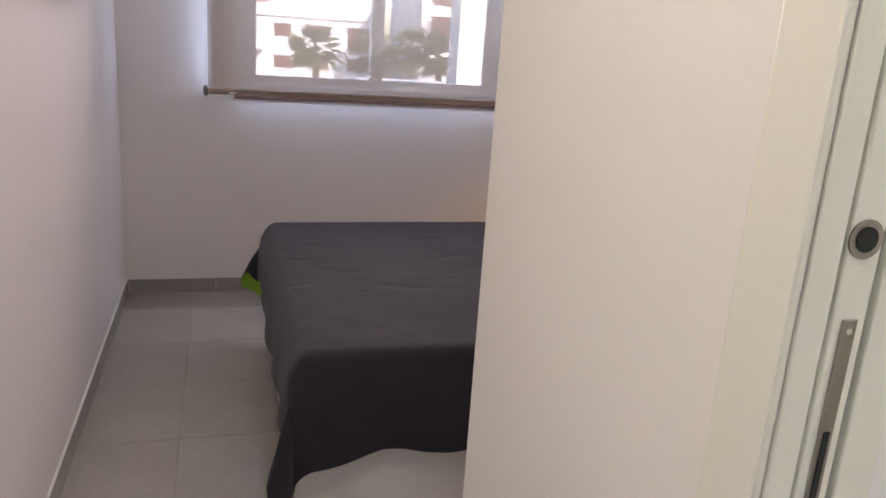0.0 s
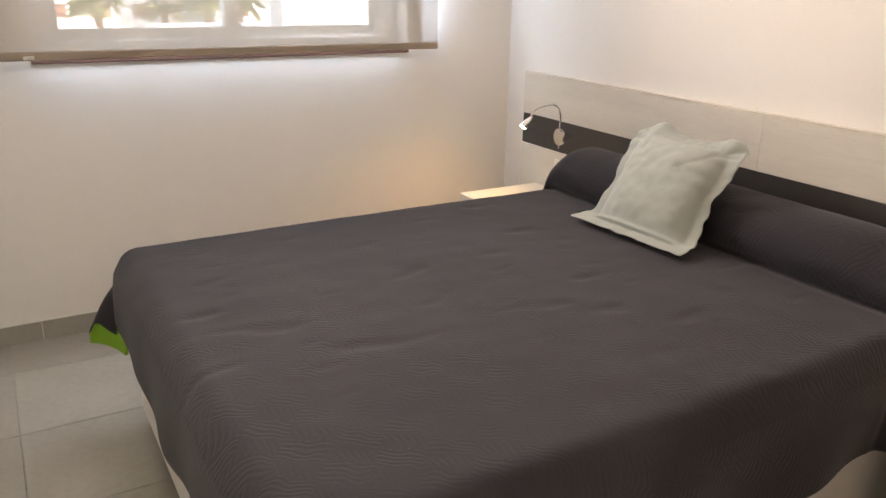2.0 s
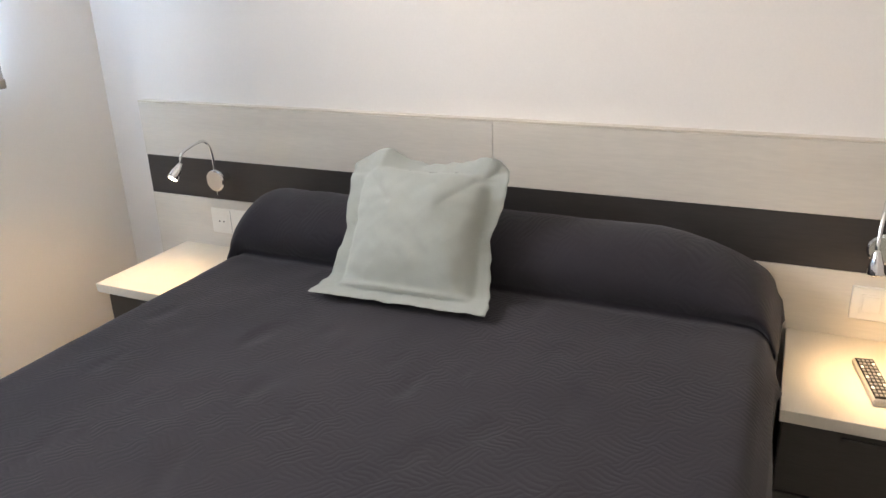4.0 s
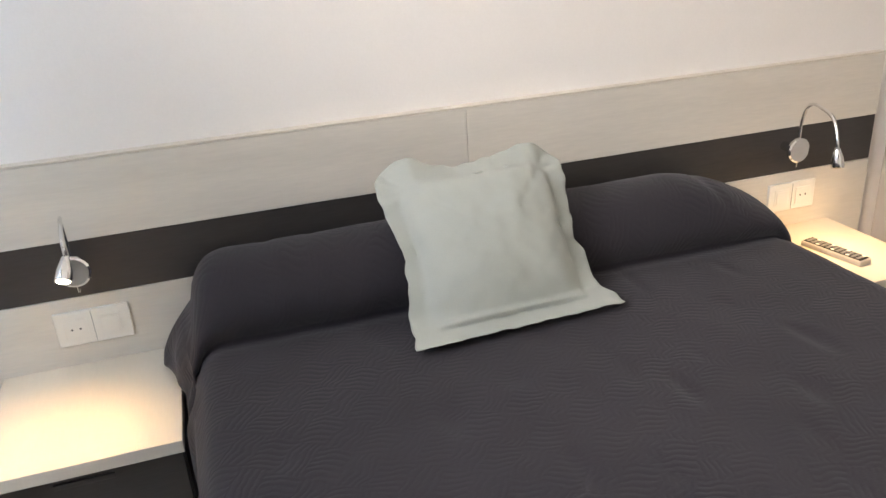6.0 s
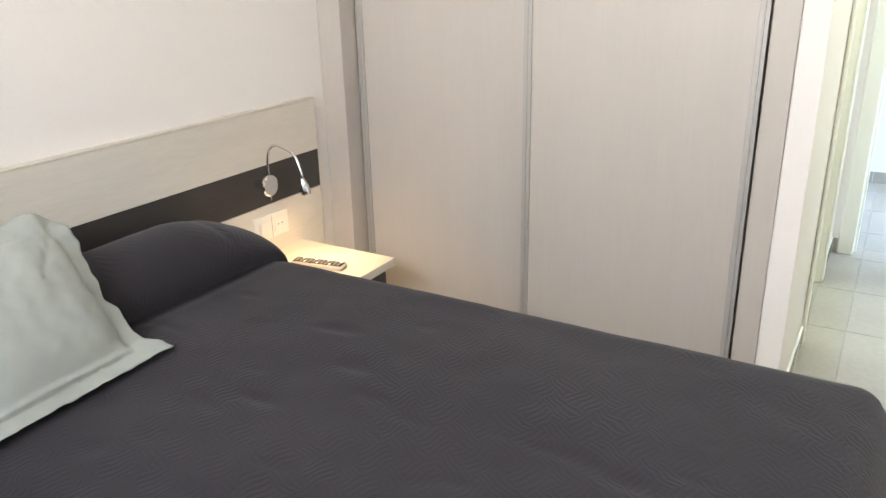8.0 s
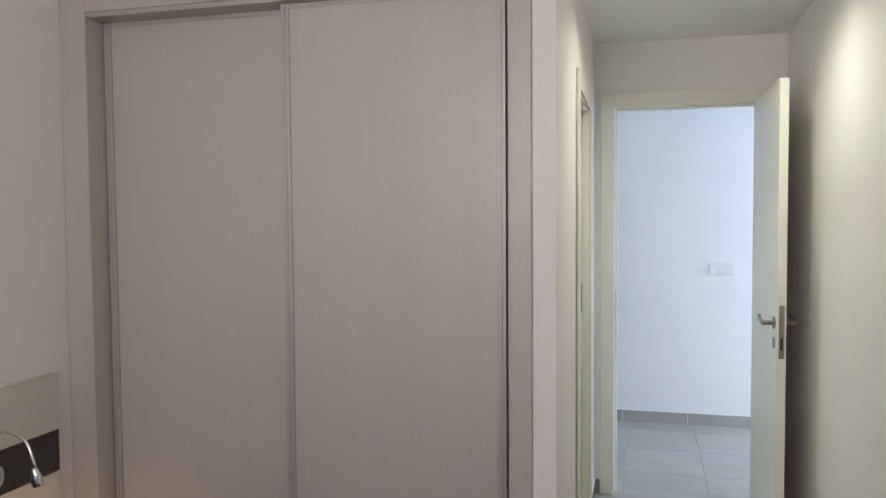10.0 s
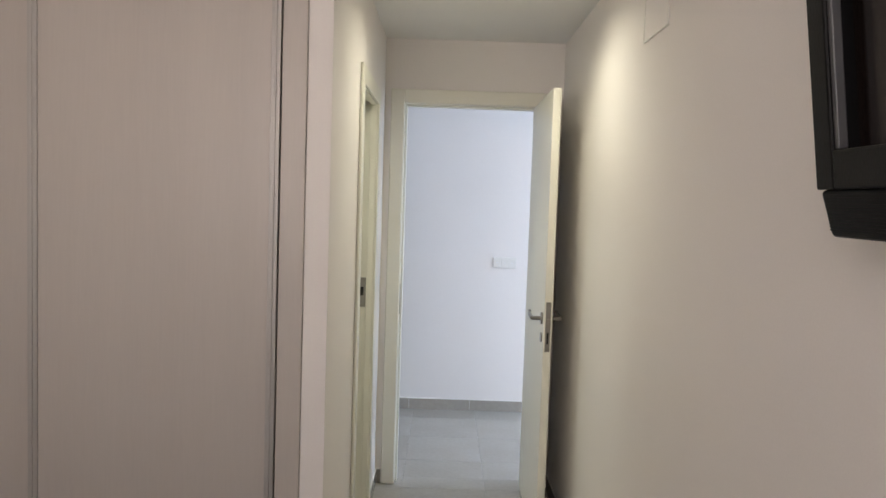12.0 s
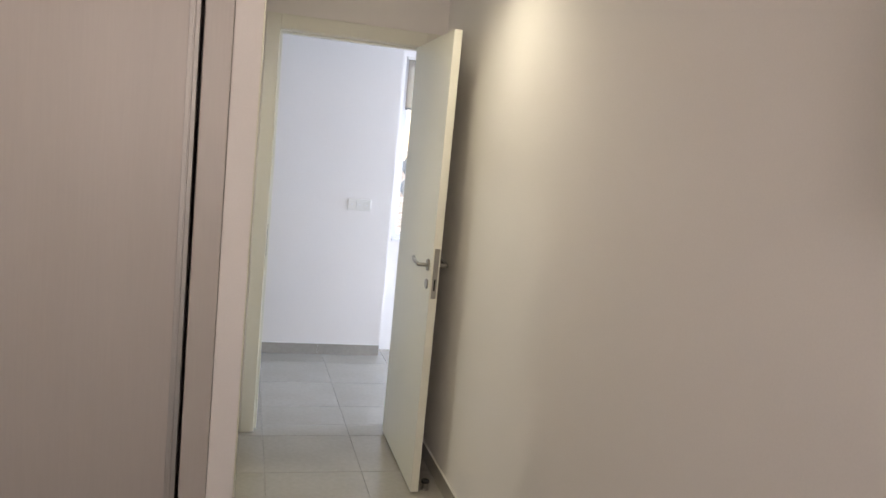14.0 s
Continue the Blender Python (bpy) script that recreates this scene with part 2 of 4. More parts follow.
def put_box(bm, lo, hi, bevel=0.0, seg=2, turn=None):
    r = bmesh.ops.create_cube(bm, size=1.0)["verts"]
    c = [(lo[i] + hi[i]) / 2 for i in range(3)]
    s = [hi[i] - lo[i] for i in range(3)]
    bmesh.ops.scale(bm, vec=s, verts=r)
    bmesh.ops.translate(bm, vec=c, verts=r)
    if turn is not None:
        bmesh.ops.transform(bm, matrix=turn, verts=r)
    if bevel:
        es = list({e for v in r for e in v.link_edges})
        bmesh.ops.bevel(bm, geom=es, offset=bevel, segments=seg, profile=0.5, affect="EDGES")
    return bm


def box(lo, hi, bevel=0.0, seg=2):
    return put_box(bmesh.new(), lo, hi, bevel, seg)


def boxes(*spans, bevel=0.0):
    bm = bmesh.new()
    for lo, hi in spans:
        put_box(bm, lo, hi, bevel)
    return bm


def lathe(profile, n=24, axis="Z"):
    """Turns a profile of (radius, height) round an axis."""
    bm = bmesh.new()
    rings = []
    for r, h in profile:
        ring = []
        for i in range(n):
            a = 2 * math.pi * i / n
            p = (r * math.cos(a), r * math.sin(a), h)
            if axis == "X":
                p = (p[2], p[0], p[1])
            if axis == "Y":
                p = (p[1], p[2], p[0])
            ring.append(bm.verts.new(p))
        rings.append(ring)
    for a, b in zip(rings, rings[1:]):
        for i in range(n):
            bm.faces.new((a[i], a[(i + 1) % n], b[(i + 1) % n], b[i]))
    bm.faces.new(rings[0][::-1])
    bm.faces.new(rings[-1])
    bmesh.ops.recalc_face_normals(bm, faces=bm.faces)
    return bm


def tube(points, radius, n=10):
    """A round bar swept along points; radius may be a list."""
    bm = bmesh.new()
    pts = [Vector(p) for p in points]
    rad = radius if isinstance(radius, (list, tuple)) else [radius] * len(pts)
    up, rings = Vector((0.13, 0.31, 0.94)), []
    for i, p in enumerate(pts):
        d = (pts[min(i + 1, len(pts) - 1)] - pts[max(i - 1, 0)]).normalized()
        side = d.cross(up).normalized()
        up = side.cross(d).normalized()
        rings.append([bm.verts.new(p + rad[i] * (math.cos(a) * side + math.sin(a) * up)) for a in [2 * math.pi * k / n for k in range(n)]])
    for a, b in zip(rings, rings[1:]):
        for i in range(n):
            bm.faces.new((a[i], a[(i + 1) % n], b[(i + 1) % n], b[i]))
    bm.faces.new(rings[0][::-1])
    bm.faces.new(rings[-1])
    bmesh.ops.recalc_face_normals(bm, faces=bm.faces)
    return bm


def smooth_path(points, steps=8):
    """Catmull-Rom curve through the points."""
    p = [Vector(q) for q in points]
    p = [2 * p[0] - p[1]] + p + [2 * p[-1] - p[-2]]
    out = []
    for i in range(1, len(p) - 2):
        for k in range(steps):
            t = k / steps
            a, b, c, d = p[i - 1], p[i], p[i + 1], p[i + 2]
            out.append(0.5 * (2 * b + (c - a) * t + (2 * a - 5 * b + 4 * c - d) * t * t + (3 * b - a - 3 * c + d) * t ** 3))
    return out + [p[-2]]


def structure(name, bm, material, label, category):
    return tagged(part(name, bm, material), label, category, kind="structure")


# ---- plan ----
XW, XE, YN = 0.378, 3.03, 2.965          # bedroom walls; the wardrobe front is y = 0
XC = 1.32                               # corridor's inner wall
YD = -1.866                             # wall with the end door
YF = -3.376                             # far wall of the next room
HB, HC, HF = 2.52, 2.39, 2.52           # ceilings
WX0, WX1, WZ0, WZ1 = 0.943, 2.463, 1.092, 2.16   # bedroom window
DX0, DX1, DH = 0.485, 1.213, 2.054        # end door opening
BY0, BY1, BH = -1.40, -0.765, 1.985      # bathroom opening with a pocket door

structure("wall_north", boxes(((XW - .2, YN, 0), (WX0, YN + .25, HB)), ((WX1, YN, 0), (XE + .2, YN + .25, HB)),
          ((WX0, YN, 0), (WX1, YN + .25, WZ0 - .03)), ((WX0, YN, WZ1), (WX1, YN + .25, HB))), M_WALL, "white painted plaster wall with a window", "wall")
structure("wall_west", boxes(((XW - .2, YD - .1, 0), (XW, YN, HB))), M_WALL, "white painted plaster wall beside the aisle", "wall")
structure("wall_east", boxes(((XE, -.62, 0), (XE + .2, YN, HB))), M_WALL, "white painted plaster wall behind the headboard", "wall")
structure("wall_wardrobe_side", boxes(((XC, -.62, 0), (1.346, 0, HB)), ((1.346, -.02, 0), (1.39, 0, HB))), M_WALL, "white plaster pier beside the built-in wardrobe", "wall")
structure("wall_wardrobe_top", box((1.39, -.62, 2.275), (XE, 0, HB)), M_WALL, "white plaster wall above the built-in wardrobe", "wall")
structure("wall_wardrobe_back", box((1.39, -.72, 0), (XE, -.62, HB)), M_WALL, "white plaster wall behind the built-in wardrobe", "wall")
structure("wall_corridor", boxes(((XC, BY1 + .028, 0), (1.346, -.62, HC)), ((1.394, BY1 + .028, 0), (XC + .1, -.62, HC)), ((XC, BY0 - .028, BH + .028), (XC + .1, BY1 + .028, HC)), ((XC, YD, 0), (XC + .1, BY0 - .028, HC))), M_WALL,
          "white corridor wall with a bathroom doorway", "wall")
structure("wall_end", boxes(((XW, YD - .1, 0), (DX0 - .03, YD, HC)), ((DX1 + .03, YD - .1, 0), (XC + 1.6, YD, HF)), ((DX0 - .03, YD - .1, DH + .03), (DX1 + .03, YD, HC))), M_WALL,
          "white wall at the end of the corridor", "wall")
structure("ceiling_bedroom", box((XW - .2, 0, HB), (XE + .2, YN + .25, HB + .12)), M_CEIL, "white painted bedroom ceiling", "ceiling")
structure("ceiling_corridor", boxes(((XW, YD, HC), (XC + .1, 0, HC + .26))), M_CEIL, "white lowered corridor ceiling", "ceiling")
structure("ceiling_bathroom", box((XC + .1, YD, HC), (XE + .2, -.72, HC + .12)), M_CEIL, "white bathroom ceiling", "ceiling")
structure("wall_bathroom", boxes(((XE, YD, 0), (XE + .2, -.72, HC))), M_WALL, "plain white bathroom wall", "wall")

# the next room, lit by a wide window on its west side
YS = -3.55                              # recessed window wall of that room
structure("wall_far", boxes(((.305, YF - .30, 0), (XC + 1.6, YF, HF))), M_WALL, "white living room wall with switches", "wall")
structure("wall_far_east", box((XC + 1.6, YF - .3, 0), (XC + 1.75, YD, HF)), M_WALL, "plain white living room wall", "wall")
structure("wall_far_north", boxes(((-3.2, YD - .1, 0), (XW - .2, YD + .05, HF)), ((XW - .2, YD - .1, 0), (XW, YD, HF))), M_WALL, "plain white living room wall", "wall")
structure("wall_far_west", boxes(((-3.2, YS - .2, 0), (-3.05, YS + .05, HF)), ((-3.2, -2.2, 0), (-3.05, YD - .1, HF)), ((-3.2, YS + .05, 2.2), (-3.05, -2.2, HF))), M_WALL,
          "white living room wall with a terrace opening", "wall")
structure("wall_far_south", boxes(((-3.05, YS - .2, 0), (-1.2, YS, HF)), ((.25, YS - .2, 0), (.305, YS, HF)), ((-1.2, YS - .2, 2.2), (.25, YS, HF)), ((-1.2, YS - .2, 0), (.25, YS, .84))), M_WALL,
          "white living room wall under a wide window", "wall")
structure("ceiling_far", box((-3.2, YS - .2, HF), (XC + 1.75, YD - .1, HF + .12)), M_CEIL, "white living room ceiling", "ceiling")


# ---- windows, doors, trim ----
def window_unit(name, x0, x1, z0, z1, y, label):
    """Sliding window of two sashes in a white frame, in a wall that runs along x."""
    w = tagged(thing(name, (0, 0, 0)), label, "window", kind="structure")
    f = .05
    part("window_frame", boxes(((x0, y - .04, z0), (x0 + f, y + .04, z1)), ((x1 - f, y - .04, z0), (x1, y + .04, z1)),
         ((x0 + f, y - .04, z0), (x1 - f, y + .04, z0 + .038)), ((x0 + f, y - .04, z1 - f), (x1 - f, y + .04, z1)), bevel=.004), M_PVC, w)
    mid = (x0 + x1) / 2 + .01
    for k, (a, b, dy) in enumerate(((x0 + f, mid + .035, -.014), (mid - .035, x1 - f, .014))):
        s = .065
        sash = part("sash", boxes(((a, y + dy - .012, z0 + .040), (a + s, y + dy + .012, z1 - f)), ((b - s, y + dy - .012, z0 + .040), (b, y + dy + .012, z1 - f)),
                    ((a + s, y + dy - .012, z0 + .040), (b - s, y + dy + .012, z0 + .084)), ((a + s, y + dy - .012, z1 - f - s), (b - s, y + dy + .012, z1 - f)), bevel=.003), M_PVC, w)
        pane = part("pane", box((a + s - .005, y + dy - .004, z0 + .080), (b - s + .005, y + dy + .004, z1 - f - s + .005)), M_GLASS, sash)
        pane.visible_shadow = False
    return w


win = window_unit("window_1", WX0, WX1, WZ0, WZ1, YN + .15, "white two-pane sliding window behind the blind")
part("window_sill", box((WX0 - .0, YN - .018, WZ0 - .03), (WX1 + .0, YN + .11, WZ0), .004), M_STONE, win, "dark red-brown stone sill")
part("outer_sill", box((WX0, YN + .19, WZ0 - .03), (WX1, YN + .29, WZ0 - .002), .004), M_RENDER, win)

# roller blind, half lowered in front of the window
BX0, BX1, YB, ZB = 0.815, 2.552, 2.845, 1.085
blind = thing("roller_blind", ((BX0 + BX1) / 2, YB, ZB), 0, "beige translucent screen roller blind lowered over the window", "blind")
hw = (BX1 - BX0) / 2
bm = bmesh.new()
nx, nz = 28, 20
gv = [[bm.verts.new((-hw + 2 * hw * i / nx, .004 * math.sin(i * .55) * (1 - j / nz) + .002 * math.sin(j * .8), .024 + (HB - .1 - ZB - .024) * j / nz)) for i in range(nx + 1)] for j in range(nz + 1)]
for j in range(nz):
    for i in range(nx):
        bm.faces.new((gv[j][i], gv[j][i + 1], gv[j + 1][i + 1], gv[j + 1][i]))
part("fabric", bm, M_BLIND, blind, "beige woven screen cloth", smooth=True)
part("bottom_bar", box((-hw, -.008, 0), (hw, .010, .030), .005, 3), M_BAR, blind, "taupe hem bar")
part("roller", lathe([(.022, -hw), (.022, hw)], 20, "X"), M_BAR, blind).location = (0, .02, HB - .1 - ZB)
for sx in (-1, 1):
    part("bracket", box((sx * hw - .012, -.02, HB - .16 - ZB), (sx * hw + .012, YN - YB, HB - .05 - ZB), .004), M_WHITEPL, blind)
chain = bmesh.new()
for k in range(130):
    z = .02 + k * (HB - .14 - ZB) / 130
    bmesh.ops.create_icosphere(chain, subdivisions=1, radius=.0032, matrix=Matrix.Translation((-hw - .012, .012, z)))
ch = part("bead_chain", chain, M_WHITEPL, blind)
part("chain_weight", lathe([(.004, -.005), (.011, 0), (.013, .02), (.010, .045), (.004, .05)], 14), M_STEEL, blind).location = (-hw - .012, .012, -.006)
part("hem_clip", box((-hw + .10, -.016, .004), (-hw + .135, -.007, .016), .003), M_WHITEPL, blind)


def door_frame(name, label, spans_jamb, spans_arch):
    f = tagged(thing(name), label, "door frame", kind="structure")
    for s in spans_jamb:
        part("jamb", box(*s, .002), M_LAC, f)
    for s in spans_arch:
        part("architrave", box(*s, .004, 2), M_LAC, f)
    return f


A = .074
fr = door_frame("door_frame_end", "cream white lacquered door frame", [((DX0 - .028, YD - .112, 0), (DX0, YD + .002, DH)), ((DX1, YD - .112, 0), (DX1 + .028, YD + .002, DH)),
     ((DX0 - .028, YD - .112, DH), (DX1 + .028, YD + .002, DH + .028))],
     [((DX0 - A, YD + .002, 0), (DX0 - .003, YD + .014, DH + A)), ((DX1 + .003, YD + .002, 0), (DX1 + A, YD + .014, DH + A)), ((DX0 - .003, YD + .002, DH + .003), (DX1 + .003, YD + .014, DH + A))])
for s in (((DX1 - .012, YD - .075, 0), (DX1, YD - .040, DH)), ((DX0, YD - .075, DH - .012), (DX1 - .012, YD - .040, DH))):
    part("stop_bead", box(*s, .002), M_LAC, fr)
part("strike_plate", box((DX1 - .0025, YD - .034, .93), (DX1 + .0, YD - .008, 1.09), .001), M_STEEL, fr, "steel strike plate")

# the open door leaf
LEAF = .745
leaf = tagged(thing("door_end", (DX0 + .014, YD + .016, 0), 90), "cream white lacquered interior door standing open", "door", kind="structure")
part("leaf", box((0, -.036, .012), (LEAF, 0, DH - .006), .0025), M_LAC, leaf)
plate = part("lock_plate", box((LEAF, -.029, .90), (LEAF + .002, -.007, 1.12), .001), M_STEEL, leaf, "steel lock face plate")
part("latch", box((LEAF + .002, -.024, 1.02), (LEAF + .011, -.012, 1.045), .002), M_STEEL, plate)
part("bolt_slot", box((LEAF + .002, -.022, .935), (LEAF + .0035, -.014, .985), .001), M_BLACK, plate)
for s in (-1, 1):
    y0 = 0 if s > 0 else -.036
    h = part("handle", tube(smooth_path([(LEAF - .06, y0 + s * .045, 1.04), (LEAF - .10, y0 + s * .048, 1.043), (LEAF - .15, y0 + s * .047, 1.046), (LEAF - .185, y0 + s * .043, 1.054)], 5),
             [.0085] * 10 + [.0075] * 6, 12), M_STEEL, leaf, "brushed steel lever handle", smooth=True)
    part("neck", tube([(LEAF - .06, y0, 1.04), (LEAF - .06, y0 + s * .047, 1.04)], .009, 14), M_STEEL, h, smooth=True)
    part("rose", tube([(LEAF - .06, y0, 1.04), (LEAF - .06, y0 + s * .008, 1.04)], .026, 24), M_STEEL, h)
    part("escutcheon", tube([(LEAF - .06, y0, .955), (LEAF - .06, y0 + s * .006, .955)], .022, 24), M_STEEL, leaf)
for z in (.25, 1.0, 1.78):
    part("hinge", lathe([(.007, -.04), (.007, .04)], 12), M_STEEL, leaf).location = (-.004, .003, z)

# bathroom doorway: the door is slid into a pocket in the wall
fb = door_frame("door_frame_bathroom", "white lacquered frame of a pocket door",
     [((XC - .002, BY1, 0), (1.345, BY1 + .028, BH)), ((1.391, BY1, 0), (XC + .112, BY1 + .028, BH)), ((XC - .002, BY0 - .028, 0), (1.347, BY0, BH)), ((1.389, BY0 - .028, 0), (XC + .112, BY0, BH)),
      ((1.347, BY0 - .028, 0), (1.389, BY0 - .010, BH)), ((XC - .002, BY0 - .028, BH), (1.345, BY1 + .028, BH + .028)), ((1.391, BY0 - .028, BH), (XC + .112, BY1 + .028, BH + .028)),
      ((1.345, BY0 - .028, BH + .02), (1.391, BY1 + .028, BH + .028))],
     [((XC - .014, BY1 + .003, 0), (XC - .002, BY1 + A, BH + A)), ((XC - .014, BY0 - A, 0), (XC - .002, BY0 - .003, BH + A)), ((XC - .014, BY0 - .003, BH + .003), (XC - .002, BY1 + .003, BH + A))])
part("strike_plate", box((1.350, BY0 - .010, 1.03), (1.386, BY0 - .0085, 1.17), .001), M_STEEL, fb, "steel strike plate")
part("strike_hole", box((1.360, BY0 - .0085, 1.085), (1.376, BY0 - .007, 1.125)), M_BLACK, fb)
pk = tagged(thing("door_bathroom", (1.368, BY1 + .002, 0)), "white pocket door slid into the wall", "door", kind="structure")
part("leaf", box((-.017, .0, .012), (.017, .60, BH + .012), .002), M_LAC, pk)
ring = part("edge_pull", lathe([(.0165, -.0015), (.0165, .0), (.012, .0005), (.0115, .003)], 28, "Y"), M_STEEL, pk, "round steel edge pull")
ring.location = (-.002, -.0005, 1.300)
part("pull_hole", lathe([(.0105, -.0026), (.0105, -.0018)], 24, "Y"), M_BLACK, ring)
lk = part("lock_plate", boxes(((-.0075, -.002, .975), (.0075, .0, 1.232)), bevel=.0009), M_STEEL, pk, "narrow steel lock plate")
part("hook_slot", box((-.003, -.003, 1.06), (.003, -.002, 1.13)), M_BLACK, lk)
part("screw", lathe([(.003, -.003), (.003, -.002)], 10, "Y"), M_CHROME, lk).location = (0, 0, 1.222)


# ---- built-in wardrobe ----
ward = thing("sliding_wardrobe", (2.21, 0, 0), 0, "built-in wardrobe with two pale wood sliding doors", "wardrobe")
def wx(x):
    return x - 2.21
part("frame", boxes(((wx(1.391), -.12, 0), (wx(1.462), .012, 2.27)), ((wx(2.925), -.12, 0), (wx(3.028), .012, 2.27)), ((wx(1.462), -.12, 2.205), (wx(2.925), .012, 2.27)), bevel=.003), M_WARD, ward, "pale wood surround")
part("top_rail", boxes(((wx(1.462), -.115, 2.188), (wx(2.925), .006, 2.205)), bevel=.002), M_ALU, ward)
part("bottom_rail", boxes(((wx(1.462), -.115, 0), (wx(2.925), -.012, .018)), ((wx(1.462), -.062, .018), (wx(2.925), -.056, .026)), bevel=.001), M_ALU, ward)
part("carcass", boxes(((wx(1.391), -.615, 0), (wx(3.028), -.60, 2.27)), ((wx(1.391), -.60, 0), (wx(1.41), -.12, 2.27)), ((wx(3.01), -.60, 0), (wx(3.028), -.12, 2.27)), ((wx(1.41), -.60, 2.25), (wx(3.01), -.12, 2.27))), M_WARD, ward)
for x0, x1, y in ((1.474, 2.210, -.030), (2.168, 2.921, -.085)):
    d = part("sliding_door", box((wx(x0) + .028, y - .012, .03), (wx(x1) - .028, y, 2.184)), M_WARD, ward)
    for a, b in ((x0, x0 + .028), (x1 - .028, x1)):
        part("stile", boxes(((wx(a), y - .020, .026), (wx(b), y + .008, 2.187)), ((wx(a) + .011, y + .008, .026), (wx(a) + .017, y + .012, 2.187)), bevel=.0015), M_ALU, d, "satin aluminium grip profile")
    for za, zb in ((.024, .05), (2.172, 2.187)):
        part("edge_rail", box((wx(x0) + .028, y - .014, za), (wx(x1) - .028, y + .004, zb)), M_ALU, d)

# ---- headboard ----
HY0, HY1, HX = 0.10, 2.788, 3.0
hb = thing("headboard", (XE, (HY0 + HY1) / 2, 0), 0, "bleached wood headboard with a dark horizontal band", "headboard")
ym = (HY0 + HY1) / 2
JT = 1.448
for y0, y1 in ((HY0, JT - .0005), (JT + .0005, HY1)):
    part("upper_panel", box((HX - XE, y0 - ym, .783), (-.001, y1 - ym, .970), .0015), M_OAK, hb)
    part("band", box((HX - XE + .003, y0 - ym, .641), (-.001, y1 - ym, .782), .001), M_WENGE, hb, "dark wood band")
    part("lower_panel", box((HX - XE, y0 - ym, .12), (-.001, y1 - ym, .640), .0015), M_OAK, hb)
part("top_cap", box((HX - XE - .001, HY0 - ym, .971), (-.001, HY1 - ym, .977), .0015), M_TOP, hb)


# ---- bedside tables ----
def nightstand(name, y0, y1):
    n = thing(name, (2.8, (y0 + y1) / 2, 0), 0, "dark wood bedside table with a thick cream top", "bedside table", "bedside tables")
    w = (y1 - y0) / 2
    part("tabletop", box((-.228, -w, .434), (.199, w, .464), .002), M_TOP, n, "cream laminate top")
    part("body", boxes(((-.170, -w + .006, .02), (.198, -w + .022, .433)), ((-.170, w - .022, .02), (.198, w - .006, .433)), ((-.17, -w + .022, .02), (.198, w - .022, .04)), ((.18, -w + .022, .04), (.198, w - .022, .433))), M_WENGE, n)
    for z0, z1 in ((.045, .225), (.231, .426)):
        d = part("drawer", box((-.192, -w + .008, z0), (-.172, w - .008, z1), .002), M_WENGE, n)
        part("pull", box((-.198, -.06, z1 - .035), (-.192, .06, z1 - .023), .002), M_WENGE, d)
    for sx in (-.15, .17):
        for sy in (-w + .04, w - .04):
            part("foot", lathe([(.014, 0), (.018, .02)], 12), M_PLASTIC, n).location = (sx, sy, 0)
    return n


nightstand("bedside_table", 2.245, 2.658)
nightstand("bedside_table", 0.240, 0.620)

# ---- bed ----
BX, BXH, BYA, BYB, BT = 1.066, 2.985, 0.680, 2.165, 0.585
bed = thing("bed", ((BX + BXH) / 2, (BYA + BYB) / 2, 0), 0, "double bed with a white storage base and mattress", "bed")
cx, cy = (BX + BXH) / 2, (BYA + BYB) / 2
lx, ly = (BXH - BX) / 2, (BYB - BYA) / 2
part("base", box((-lx + .01, -ly + .01, .035), (lx, ly - .01, .300), .012, 3), M_BASE, bed, "white upholstered storage base")
part("lid", box((-lx + .005, -ly + .005, .301), (lx, ly - .005, .330), .006), M_BASE, bed)
part("mattress", box((-lx, -ly, .331), (lx, ly, BT - .006), .045, 4), M_MATTRESS, bed)
for sx in (-lx + .08, lx - .08):
    for sy in (-ly + .08, ly - .08):
        part("foot", lathe([(.022, 0), (.026, .035)], 14), M_PLASTIC, bed).location = (sx, sy, 0)

# bolster pillow under the quilt
bol = thing("bolster", (2.845, cy, BT), 0, "long bolster pillow tucked under the quilt", "pillow")
part("cushion", lathe([(.01, -.60), (.04, -.58), (.062, -.5), (.070, 0), (.062, .5), (.04, .58), (.01, .60)], 24, "Y"), M_MATTRESS, bol, smooth=True).location = (0, 0, .068)


